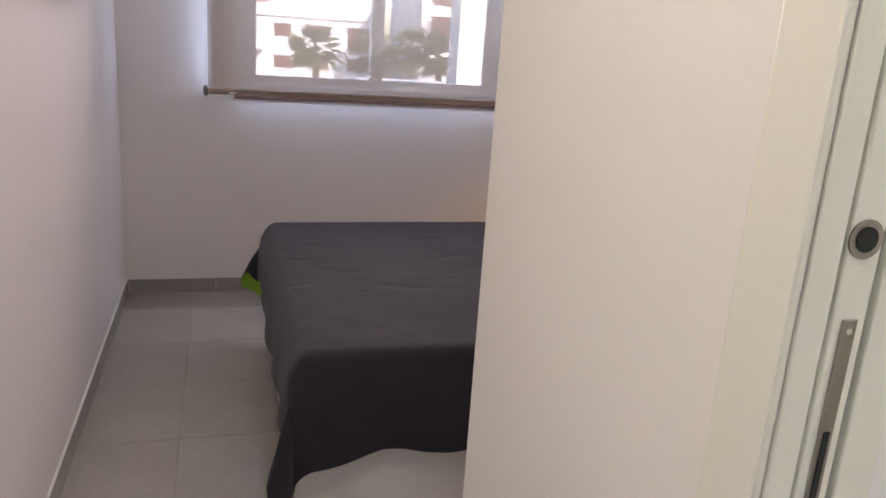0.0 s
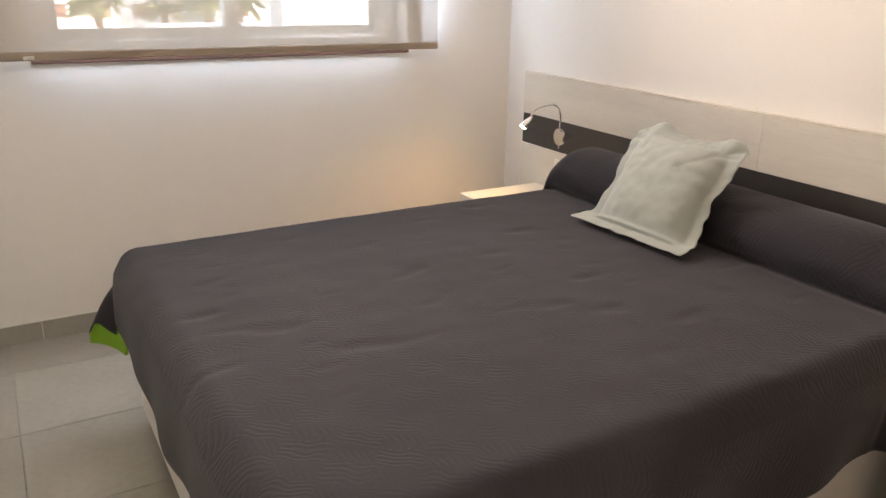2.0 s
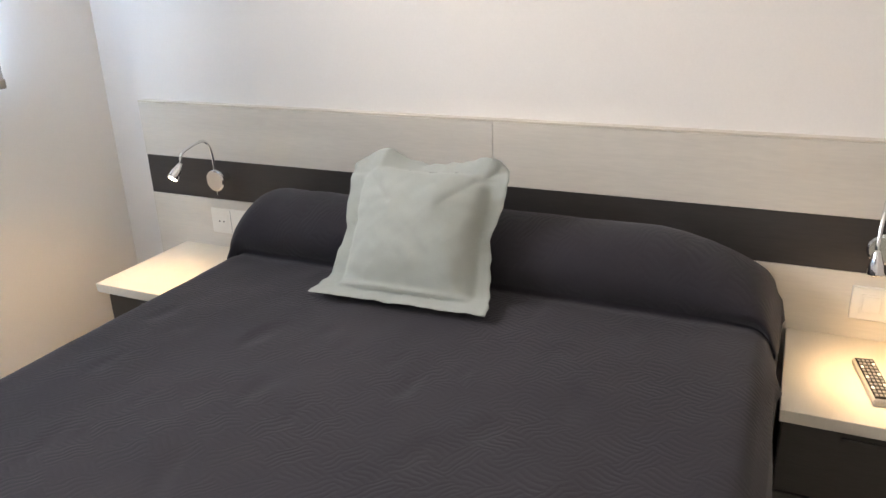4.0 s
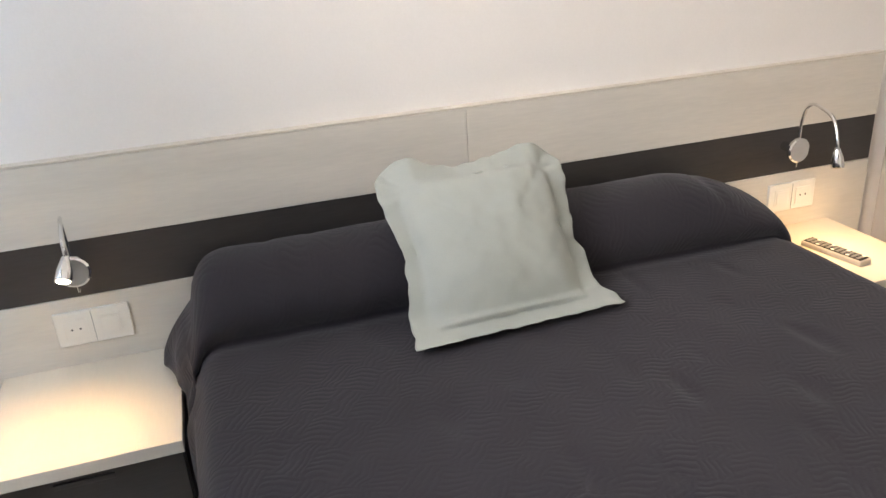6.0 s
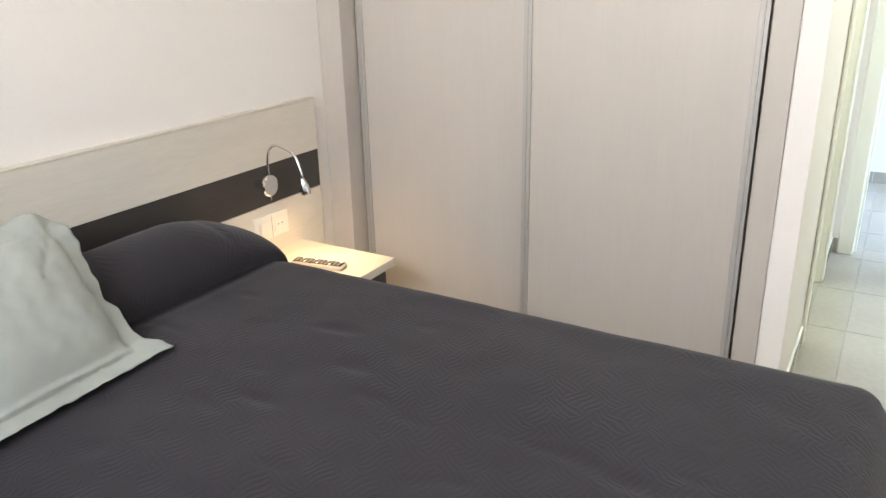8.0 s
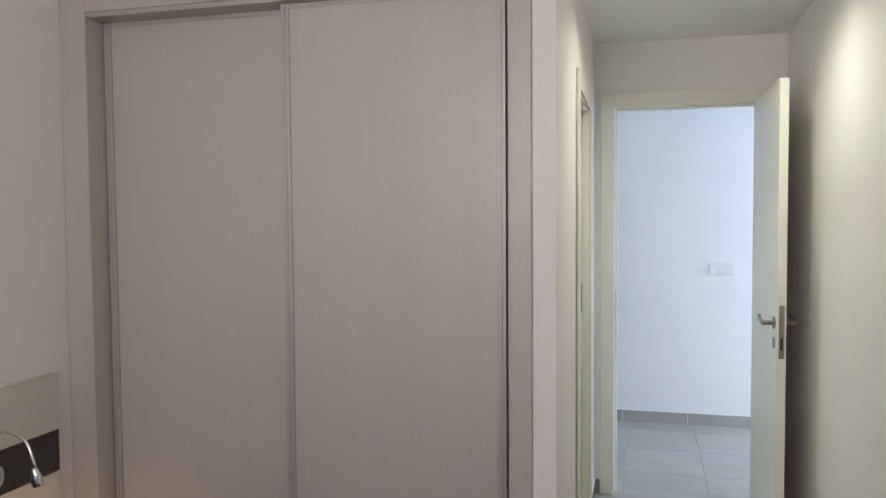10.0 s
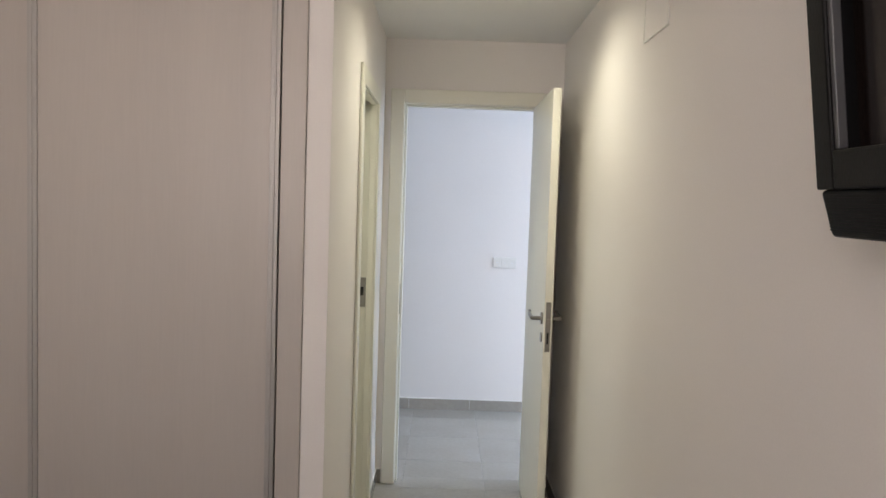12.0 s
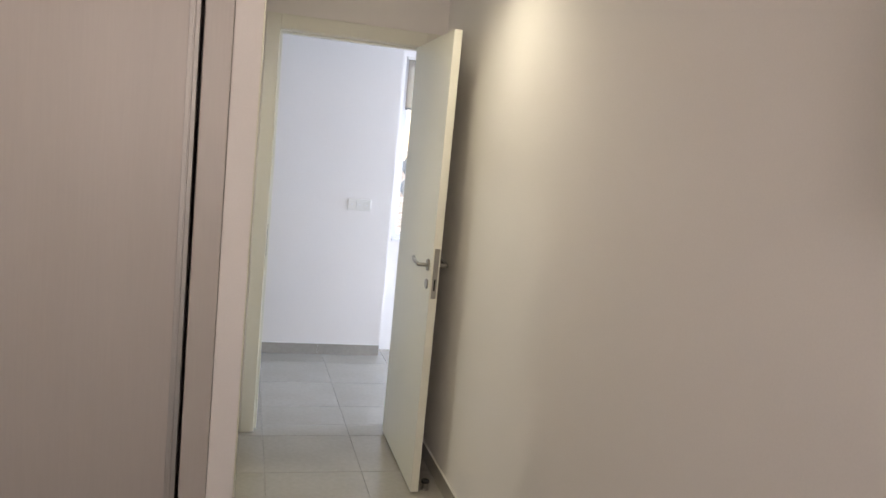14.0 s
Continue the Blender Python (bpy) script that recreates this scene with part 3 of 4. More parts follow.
def quilt_mesh():
    """The quilt: a cloth laid over mattress and bolster, its edges hanging with folds and flared corners."""
    th = .008
    nu, nv = 190, 190
    Lf, Ls = .185, .275
    x_lo, x_hi = BX - .012, 2.992
    y_lo, y_hi = BYA - .030, BYB + .030
    U = [-Lf + (x_hi - x_lo + Lf) * i / nu for i in range(nu + 1)]
    V = [-Ls + (y_hi - y_lo + 2 * Ls) * j / nv for j in range(nv + 1)]
    wid = y_hi - y_lo
    bm = bmesh.new()
    uv = bm.loops.layers.uv.new("UVMap")
    grid = []

    def top_height(x, y):
        e = min(y - y_lo, y_hi - y)
        z = BT + th
        r = .06
        # rounded mattress edge
        if e < r:
            z -= r - math.sqrt(max(0, r * r - (r - e) ** 2))
        f = x - x_lo
        if f < r:
            z -= r - math.sqrt(max(0, r * r - (r - f) ** 2))
        # bolster
        north = y > (y_lo + y_hi) / 2
        t_ = min(1.0, max(0.0, (e + .02) / (.13 if north else .33)))
        end = (1 - (1 - t_) ** 2.2) ** .5 if north else (1 - (1 - t_) ** 1.7) ** .66
        s = (x - 2.843) / .157
        if abs(s) < 1:
            b = .103 / .162 * (math.sin(radians(35)) + math.sin(radians(-35 + 125 * (s + 1)))) if s < 0 else max(math.sqrt(1 - s * s), .80 - .3 * s)
            z += .162 * b * end
        z += .004 * noise.noise((x * 3.1, y * 3.3, 1.7)) + .002 * noise.noise((x * 9, y * 11, 5.1)) - .004 * max(0, noise.noise((x * 6, y * 17, 8.3)) - .35) * 3
        return z

    for i, u in enumerate(U):
        row = []
        for j, v in enumerate(V):
            a = max(0.0, -u)
            b, sgn = (max(0.0, -v), -1) if v < wid / 2 else (max(0.0, v - wid), 1)
            x = x_lo + max(0.0, u)
            y = y_lo + min(max(v, 0.0), wid)
            z = top_height(x, y)
            # the cloth is tucked in under the front of the bolster
            s_ = (x - 2.843) / .157
            if -1.18 < s_ < -1:
                x += .028 * (s_ + 1.18) / .18
                z -= .010 * (s_ + 1.18) / .18
            elif -1 <= s_ < 0:
                x = 2.843 - .157 * math.cos(radians(-35 + 125 * (s_ + 1)))
                z -= .010 * max(0, 1 - (s_ + 1) / .2)
            if a or b:
                # hem wavers
                k = 1 + .10 * noise.noise((u * 1.7, v * 1.7, 9.0)) + .05 * noise.noise((u * 5, v * 5, 2.0))
                if sgn < 0:
                    k *= 1.02 - .17 * min(1.0, max(0.0, u / .25))
                aa, bb = a * k, b * k * (1.0 if sgn < 0 else .92)
                drop = (aa ** 4 + bb ** 4) ** .25
                th_ = math.atan2(bb, aa)
                corner = math.sin(2 * th_) ** 2 if aa and bb else 0.0
                q_ = th_ / (math.pi / 2)
                lift = math.exp(-((q_ - .30) / .16) ** 2) if aa and bb and sgn > 0 else 0.0
                drop *= 1 - .10 * corner - .15 * lift
                out = .010 + .035 * (1 - math.exp(-drop / .06)) * .4
                fold = (.008 if aa > bb else .016) * math.sin((v if aa > bb else u) * 17 + 1.3 * math.sin(u * 3 + v * 2)) * min(1, drop / .25)
                out += fold + .015 * noise.noise((u * 2.5, v * 2.5, 4.4)) * min(1, drop / .2) + (.36 * drop if sgn < 0 else .66 * drop) * corner
                s_ = (x - 2.843) / .17
                if not aa and abs(s_) < 1:
                    out += (.055 if sgn > 0 else -.022) * math.sqrt(1 - s_ * s_) * (1 - math.exp(-drop / .08))
                if not aa:
                    # a deep fold runs down from the crease before the bolster, with a soft ridge behind it
                    out += (-.020 * math.exp(-((x - 2.680) / .028) ** 2) + .012 * math.exp(-((x - 2.755) / .035) ** 2) + .008 * math.exp(-((x - 2.60) / .03) ** 2)) * min(1, drop / .05)
                if not aa and u > 1.45:
                    # the cloth hangs in upright folds below the bolster
                    out += .016 * math.sin(u * 46 + 2 * noise.noise((u * 4, v * 3, 6.0))) * min(1, drop / .10) * min(1, (u - 1.45) / .1)
                if aa and bb:
                    x -= math.cos(th_) * out
                    y += sgn * math.sin(th_) * out
                elif aa:
                    x -= out
                else:
                    y += sgn * out
                z -= drop - .0
                # over the bedside tables' side the cloth is pressed against the mattress
                if x > 2.52 and not aa:
                    lim = .020 if sgn < 0 else .040
                    if z < .48:
                        y = min(max(y, y_lo - lim), y_hi + lim)
            row.append(bm.verts.new((x, y, max(z, .012))))
        grid.append(row)
    for i in range(nu):
        for j in range(nv):
            f = bm.faces.new((grid[i][j], grid[i + 1][j], grid[i + 1][j + 1], grid[i][j + 1]))
            for lp, (p, q) in zip(f.loops, ((i, j), (i + 1, j), (i + 1, j + 1), (i, j + 1))):
                lp[uv].uv = (U[p], V[q])
    return bm


spread = thing("bedspread", (0, 0, 0), 0, "charcoal quilted bedspread with lime lining over the bed", "bedspread")
bmq = quilt_mesh()
bmq.normal_update()
lin = bmq.copy()
lin.normal_update()
bmesh.ops.delete(lin, geom=[f for f in lin.faces if f.calc_center_median().x > 1.7], context="FACES")
for v, n_ in [(v, v.normal.copy()) for v in lin.verts]:
    v.co -= n_ * .006
cover = part("cover", bmq, M_QUILT, spread, "charcoal stitched cotton", smooth=True)
lining = part("lining", lin, M_LIME, spread, "lime green lining", smooth=True)
for ob_ in (cover, lining):
    so = ob_.modifiers.new("thickness", "SOLIDIFY")
    so.thickness, so.offset = .0025, 0.0


def cushion_mesh(w, h, fl, puff, seed):
    """A stuffed cover with a flat flange all round, in the plane x-y, front towards +z; the lower flange lies forward, the upper corners stand up as horns."""
    n = 64
    bm = bmesh.new()
    sheets = []
    for side in (1, -1):
        g = []
        for i in range(n + 1):
            row = []
            for j in range(n + 1):
                x, y = (2 * i / n - 1), (2 * j / n - 1)
                X, Y = x * (w / 2 + fl), y * (h / 2 + fl)
                px, py = min(1, abs(X) / (w / 2)), min(1, abs(Y) / (h / 2))
                t = max(0, (1 - px ** 2.4) * (1 - py ** 2.4))
                edge = max(0, max((abs(X) - w / 2) / fl, (abs(Y) - h / 2) / fl))
                z = side * (puff * t ** .5 + .0012)
                # gathers that run in from the seam, ripples of the flange
                along = Y if abs(X) / (w / 2) > abs(Y) / (h / 2) else X
                rim = min(1, max(0, (max(px, py) - .55) / .45))
                z += side * .007 * rim * (1 - min(1, edge)) * noise.noise((along * 30, seed * 3, side)) + .017 * min(1, edge) * noise.noise((along * 24 + seed, X * 3, Y * 3))
                z += side * .008 * t * noise.noise((X * 10, Y * 10, seed + 2)) + side * .004 * noise.noise((X * 27, Y * 27, seed + 5)) * min(1, t * 4) - side * .0035 * max(0, noise.noise((X * 8 + Y * 5, Y * 15 - X * 4, seed + 9))) * min(1, t * 4)
                # diagonal crossed seams pressed into the cover
                for q_ in (X + Y, X - Y):
                    z -= side * .0012 * math.exp(-((((q_ / .085) + .5) % 1 - .5) * .085 / .004) ** 2) * min(1, t * 3)
                X *= 1 - .13 * (1 - abs(y)) ** 1.4 * abs(x) ** 2.5
                if y > 0 and max(abs(x), y) > .3:
                    k_ = max(abs(x), y) / (abs(x) ** 7 + y ** 7) ** (1 / 7)
                    X, Y = X * k_, Y * k_
                    Y += (.020 if x < 0 else .010) * math.exp(-((abs(x) - .62) / .24) ** 2) * y ** 4
                X += .006 * noise.noise((Y * 30, seed, 1.0)) * abs(x) ** 8
                Y += .006 * noise.noise((X * 30, seed, 7.0)) * abs(y) ** 8
                if y > 0:
                    dip = .016 * (1 - abs(x)) ** 1.3
                    Y -= dip * y ** 3
                    z -= .05 * max(0, edge) * (y > .7) * (1 - abs(x) ** 2)
                    if abs(x) > .72:
                        z += -.03 * (abs(x) - .72) / .28 * y ** 2
                # lower flange flares out and lies on the bed
                low = max(0, -Y - h * .42)
                z += low * .9
                Y += low * .35
                X *= 1 + .045 * max(0, -y - .55) / .45
                X -= .003 * (y + 1)          # the top sags to one side
                row.append(bm.verts.new((X, Y, z)))
            g.append(row)
        sheets.append(g)
        for i in range(n):
            for j in range(n):
                fc = (g[i][j], g[i + 1][j], g[i + 1][j + 1], g[i][j + 1])
                bm.faces.new(fc if side > 0 else fc[::-1])
    a, b = sheets
    ring = [(i, 0) for i in range(n)] + [(n, j) for j in range(n)] + [(i, n) for i in range(n, 0, -1)] + [(0, j) for j in range(n, 0, -1)]
    for (i, j), (k, l) in zip(ring, ring[1:] + ring[:1]):
        bm.faces.new((a[i][j], b[i][j], b[k][l], a[k][l]))
    bmesh.ops.recalc_face_normals(bm, faces=bm.faces)
    return bm


PIL = part("cushion", cushion_mesh(.365, .345, .050, .070, 2.0), M_PILLOW, None, smooth=True)
PIL.matrix_world = Matrix.Translation((2.640, 1.522, .772)) @ Matrix.Rotation(radians(-90 + 2.2), 4, "Z") @ Matrix.Rotation(radians(57), 4, "X")
PIL.location.z += BT + .014 - min((PIL.matrix_world @ v.co).z for v in PIL.data.vertices)
tagged(PIL, "pale sage square cushion with a flat flange leaning on the bolster", "cushion")


# ---- reading lamps ----
def reading_lamp(y, reach, tip_dy, tip_z, aim, lean, nod, label):
    """A chrome disc on the band, a bent neck and a small torch head that shines on the bedside table."""
    l = thing("reading_lamp", (HX + .003, y, .728), 0, label, "wall lamp", "reading lamps")
    part("mount", lathe([(.014, -.052), (.014, 0)], 16, "X"), M_CHROME, l)
    part("disc", lathe([(.001, -.0665), (.032, -.066), (.037, -.063), (.037, -.055), (.030, -.052)], 40, "X"), M_CHROME, l, "polished chrome disc")
    part("switch_pin", lathe([(.003, -.052), (.003, -.036)], 8), M_CHROME, l).location = (-.058, 0, 0)
    top = .150
    pts = smooth_path([(-.058, 0, .034), (-.060, 0, .090), (-.080, tip_dy * .15, .132), (-.125, tip_dy * .5, top), (-reach + .035, tip_dy * .85, .132 + tip_z * .2), (-reach + .004, tip_dy, .078 + tip_z), (-reach, tip_dy, .050 + tip_z)], 8)
    part("gooseneck", tube(pts, .0048, 10), M_CHROME, l, smooth=True)
    hd = part("lamp_head", lathe([(.005, .056), (.008, .050), (.0155, .024), (.0175, .004), (.0165, 0), (.0135, .002)], 24), M_CHROME, l, "chrome torch head", smooth=True)
    turn = Matrix.Rotation(radians(lean), 4, "X") @ Matrix.Rotation(radians(nod), 4, "Y")   # the head leans out from its neck
    up_ = Vector((0, 0, .056))
    tip = Vector((-reach, tip_dy, tip_z)) + up_ - turn.to_3x3() @ up_
    hd.matrix_local = Matrix.Translation(tip) @ turn
    part("bulb", lathe([(.001, -.0005), (.0125, -.0005), (.0125, .002)], 16), M_BULB, hd, "glowing warm LED")
    s = new("lamp_light", bpy.data.lights.new("lamp_light", "SPOT"))
    s.data.energy, s.data.color, s.data.spot_size, s.data.spot_blend, s.data.shadow_soft_size = LAMP, (1.0, .64, .28), radians(122), 1.0, .011
    at_ = Vector((HX + .003, y, .728)) + tip + turn.to_3x3() @ Vector((0, 0, -.006))
    s.matrix_world = look(at_, (at_[0] + .05 - .004 * nod, at_[1] + aim, at_[2] - .3))
    return l


reading_lamp(2.434, .238, -.028, .050, .12, 12, 40, "chrome gooseneck reading lamp on the headboard, lit")
reading_lamp(0.434, .238, .034, .002, -.14, -4, 8, "chrome gooseneck reading lamp on the headboard, lit, bent low")


def socket_plate(y, socket_first):
    """A double plate: a two-pin socket with earth and a rocker switch."""
    p = thing("socket_plate", (HX, y, .564), 0, "white double plate with socket and light switch", "socket", "headboard sockets")
    part("plate", box((-.010, -.086, -.045), (0, .086, .045), .003, 3), M_WHITEPL, p)
    part("seam", box((-.0108, -.0006, -.040), (-.0098, .0006, .040)), M_GREYBTN, p)
    s = 1 if socket_first else -1
    so = part("socket", boxes(((-.0125, s * .039 - .026, -.026), (-.0101, s * .039 + .026, .026)), bevel=.001), M_WHITEPL, p)
    part("well", lathe([(.019, -.0131), (.019, -.0126)], 24, "X"), M_WHITEPL, so).location = (0, s * .039, 0)
    for k in (-1, 1):
        part("pin_hole", lathe([(.0026, -.0138), (.0026, -.0131)], 10, "X"), M_BLACK, so).location = (0, s * .039 + k * .0095, 0)
    sw = part("rocker", boxes(((-.0125, -s * .039 - .026, -.026), (-.0101, -s * .039 + .026, .026)), bevel=.001), M_WHITEPL, p)
    part("key", box((-.0155, -s * .039 - .021, -.021), (-.0126, -s * .039 + .021, .021), .0015), M_WHITEPL, sw)
    return p


socket_plate(2.432, True)
socket_plate(0.395, False)

# remote control on the southern bedside table
rem = thing("remote_control", (2.757, .430, .464), 10, "grey remote control with rows of small buttons", "remote")
part("shell", box((-.098, -.024, .0), (.098, .024, .017), .005, 3), M_REMOTE, rem)
part("face", box((-.093, -.020, .0171), (.093, .020, .0185), .001), M_PLASTIC, rem)
for i in range(11):
    for j in range(4):
        part("button", box((-.080 + i * .016 - .0050, -.0138 + j * .0092 - .0031, .0185), (-.080 + i * .016 + .0050, -.0138 + j * .0092 + .0031, .0205), .0006), M_GREYBTN if (i * 3 + j) % 9 else M_WHITEPL, rem)

# ---- television on the west wall ----
TVY0, TVY1, TVZ = 1.284, 2.03, 1.540
tv = thing("television", (XW, (TVY0 + TVY1) / 2, TVZ), 0, "black flat television with a ribbed speaker bar on the wall", "television")
tv.matrix_world = pose(XW, (TVY0 + TVY1) / 2, TVZ, 0, 7, 0)   # tilted down on its bracket
tw = (TVY1 - TVY0) / 2


def tapered(y0, z0, y1, z1, x0, x1, x2, bevel):
    """A bar along y whose ends lean in and whose face leans back towards its lower edge."""
    bm = put_box(bmesh.new(), (x0, -1, z0), (x1, 1, z1))
    for v in bm.verts:
        low = v.co.z < (z0 + z1) / 2
        v.co.y = (y0 if low else y1) * (1 if v.co.y > 0 else -1)
        if low and v.co.x > (x0 + x1) / 2:
            v.co.x = x2
    bmesh.ops.bevel(bm, geom=list(bm.edges), offset=bevel, segments=3, profile=.5, affect="EDGES")
    return bm


part("wall_bracket", boxes(((0, -.12, .12), (.012, .12, .40)), ((.012, -.05, .2), (.095, .05, .32)), bevel=.002), M_PLASTIC, tv).matrix_local = pose(0, 0, 0, 0, -7, 0)
part("housing", box((.06, -tw + .012, .070), (.104, tw - .012, .505), .014, 3), M_PLASTIC, tv)
bez = boxes(((.104, -tw, .058), (.150, -tw + .042, .52)), ((.104, tw - .042, .058), (.150, tw, .52)), ((.104, -tw + .042, .058), (.150, tw - .042, .104)), ((.104, -tw + .042, .475), (.150, tw - .042, .52)), bevel=.003)
part("bezel", bez, M_PLASTIC, tv)
for ta in (-tw + .0425, tw - .0515):
    part("inner_trim", box((.134, ta, .1045), (.1465, ta + .009, .4745), .002), M_TRIM, tv, "grey inner trim")
part("screen", box((.105, -tw + .0525, .1045), (.122, tw - .0525, .4745)), M_SCREEN, tv, "dark switched-off screen")
sp = part("speaker_bar", tapered(tw - .014, .0, tw - .005, .0575, .07, .1485, .142, .006), M_PLASTIC, tv, "ribbed black speaker bar")
for k in range(12):
    z_ = .009 + k * .0038
    xr = .142 + (.0065) * z_ / .0575
    part("rib", box((xr - .002, -tw + .018, z_), (xr + .0018, tw - .018, z_ + .0018)), M_PLASTIC, sp)

# ---- corridor fittings ----
spot = thing("ceiling_spot", (.829, -.67, HC), 0, "round recessed ceiling spot, lit", "ceiling light")
part("ring", lathe([(.052, 0), (.052, -.006), (.040, -.008), (.038, 0)], 32), M_WHITEPL, spot, smooth=False)
part("diffuser", lathe([(.037, -.001), (.037, -.004), (.001, -.0045)], 32), M_SPOT, spot, "glowing warm white disc")
sl = new("spot_light", bpy.data.lights.new("spot_light", "SPOT"))
sl.data.energy, sl.data.color, sl.data.spot_size, sl.data.spot_blend, sl.data.shadow_soft_size = CSPOT, (.95, 1.0, .78), radians(164), .85, .06
sl.matrix_world = pose(.829, -.67, HC - .012)

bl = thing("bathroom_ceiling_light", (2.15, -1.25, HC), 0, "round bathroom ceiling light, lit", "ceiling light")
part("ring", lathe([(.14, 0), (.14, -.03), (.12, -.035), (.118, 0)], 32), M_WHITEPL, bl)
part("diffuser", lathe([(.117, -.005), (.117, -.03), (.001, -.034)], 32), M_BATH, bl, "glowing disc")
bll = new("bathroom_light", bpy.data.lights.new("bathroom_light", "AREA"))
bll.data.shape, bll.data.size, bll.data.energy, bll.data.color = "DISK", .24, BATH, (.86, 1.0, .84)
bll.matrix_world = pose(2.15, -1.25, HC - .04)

hatch = thing("wall_hatch", (XW, -.078, 2.14), 0, "white service hatch cover flush with the wall", "hatch")
part("panel", box((.0, -.125, -.075), (.004, .125, .16), .0015), M_WALL, hatch)
part("frame", boxes(((.0, -.131, -.081), (.0055, -.1255, .166)), ((.0, .1255, -.081), (.0055, .131, .166)), ((.0, -.1255, -.081), (.0055, .1255, -.0755)), ((.0, -.1255, .1605), (.0055, .1255, .166))), M_WHITEPL, hatch)

stop = thing("door_stop", (.455, -1.16, 0), 0, "small dark door stop on the floor behind the door", "door stop")
part("base", lathe([(.020, 0), (.020, .004), (.015, .007), (.013, .030)], 20), M_STEEL, stop)
part("rubber_ring", lathe([(.014, .030), (.018, .032), (.018, .042), (.012, .046)], 20), M_BLACK, stop, "black rubber ring")

sw = thing("light_switch", (.535, YF, 1.105), 0, "white triple light switch plate", "light switch")
part("plate", box((-.085, 0, -.040), (.085, .010, .040), .002), M_WHITEPL, sw)
for k in (-1, 0, 1):
    r = part("rocker", box((k * .054 - .025, .010, -.029), (k * .054 + .025, .014, .029), .002), M_WHITEPL, sw)
    part("indicator", box((k * .054 - .004, .014, -.004), (k * .054 + .004, .015, .004)), M_PVC, r)

# ---- window and terrace beyond the next room ----
gd = tagged(thing("window_2", (0, 0, 0)), "white window with a half drawn blind", "window", kind="structure")
part("window_frame", boxes(((-1.2, YS - .12, .84), (-1.14, YS - .06, 2.2)), ((.20, YS - .12, .84), (.25, YS - .06, 2.2)), ((-1.14, YS - .12, 2.14), (.20, YS - .06, 2.2)), ((-1.14, YS - .12, .84), (.20, YS - .06, .89)), ((-.50, YS - .12, .89), (-.45, YS - .06, 2.14)), bevel=.004), M_PVC, gd)
for a, b in ((-1.14, -.50), (-.45, .20)):
    pn = part("pane", box((a, YS - .095, .89), (b, YS - .087, 2.14)), M_GLASS, gd)
    pn.visible_shadow = False
part("window_sill", box((-1.2, YS - .06, .84), (.25, YS + .02, .862), .003), M_PVC, gd)
rb = thing("roller_blind", (-.475, YS - .04, 1.82), 0, "grey roller blind half drawn over the living room window", "blind")
part("fabric", box((-.70, -.001, .012), (.70, .001, .38)), M_BLIND, rb)
part("bottom_bar", box((-.70, -.006, 0), (.70, .006, .014), .003), M_GREYBTN, rb)
part("roller", lathe([(.02, -.71), (.02, .71)], 16, "X"), M_WHITEPL, rb).location = (0, 0, .385)
bal = thing("terrace_railing", (-.6, -4.05, 0), 0, "white pierced terrace railing with slats below", "railing")
part("top_rail", box((-1.3, -.04, 1.48), (1.3, .04, 1.53), .006), M_RENDER, bal)
part("mid_rail", box((-1.3, -.03, 1.10), (1.3, .03, 1.14), .004), M_RENDER, bal)
for k in range(5):
    part("slat", box((-1.3, -.015, .80 + k * .055), (1.3, .015, .835 + k * .055), .003), M_RENDER, bal)
for k in range(20):
    for sg in (-1, 1):
        part("lattice_bar", put_box(bmesh.new(), (-.2, -.008, -.020), (.2, .008, .020), 0, 2, Matrix.Translation((-1.15 + k * .12, .009 * sg, 1.31)) @ Matrix.Rotation(radians(55 * sg), 4, "Y")), M_LATTICE, bal)
for k in (-1.27, 0, 1.27):
    part("post", box((k - .025, -.025, -.1), (k + .025, .025, 1.48), .004), M_RENDER, bal)
structure("terrace_slab", box((-3.4, -5.2, -.3), (3.2, YS - .2, -.02)), M_TILE, "grey tiled terrace outside the living room", "terrace")
gw = tagged(thing("window_3", (0, 0, 0)), "wide terrace opening with white frame", "window", kind="structure")
part("window_frame", boxes(((-3.17, YS + .05, 0), (-3.10, YS + .11, 2.2)), ((-3.17, -2.26, 0), (-3.10, -2.2, 2.2)), ((-3.17, YS + .11, 2.14), (-3.10, -2.26, 2.2)), bevel=.004), M_PVC, gw)
al = new("terrace_skylight", bpy.data.lights.new("terrace_skylight", "AREA"))
al.data.shape, al.data.size, al.data.size_y, al.data.energy, al.data.color = "RECTANGLE", 1.15, 2.1, TERR, (.50, .72, 1.0)
al.matrix_world = look((-3.09, -2.85, 1.1), (0, -2.85, .35))

# ---- outside ----
GZ = -4.6
structure("ground", box((-400, -400, GZ - .3), (400, 400, GZ)), M_GROUND, "pale paved ground between the buildings", "ground")


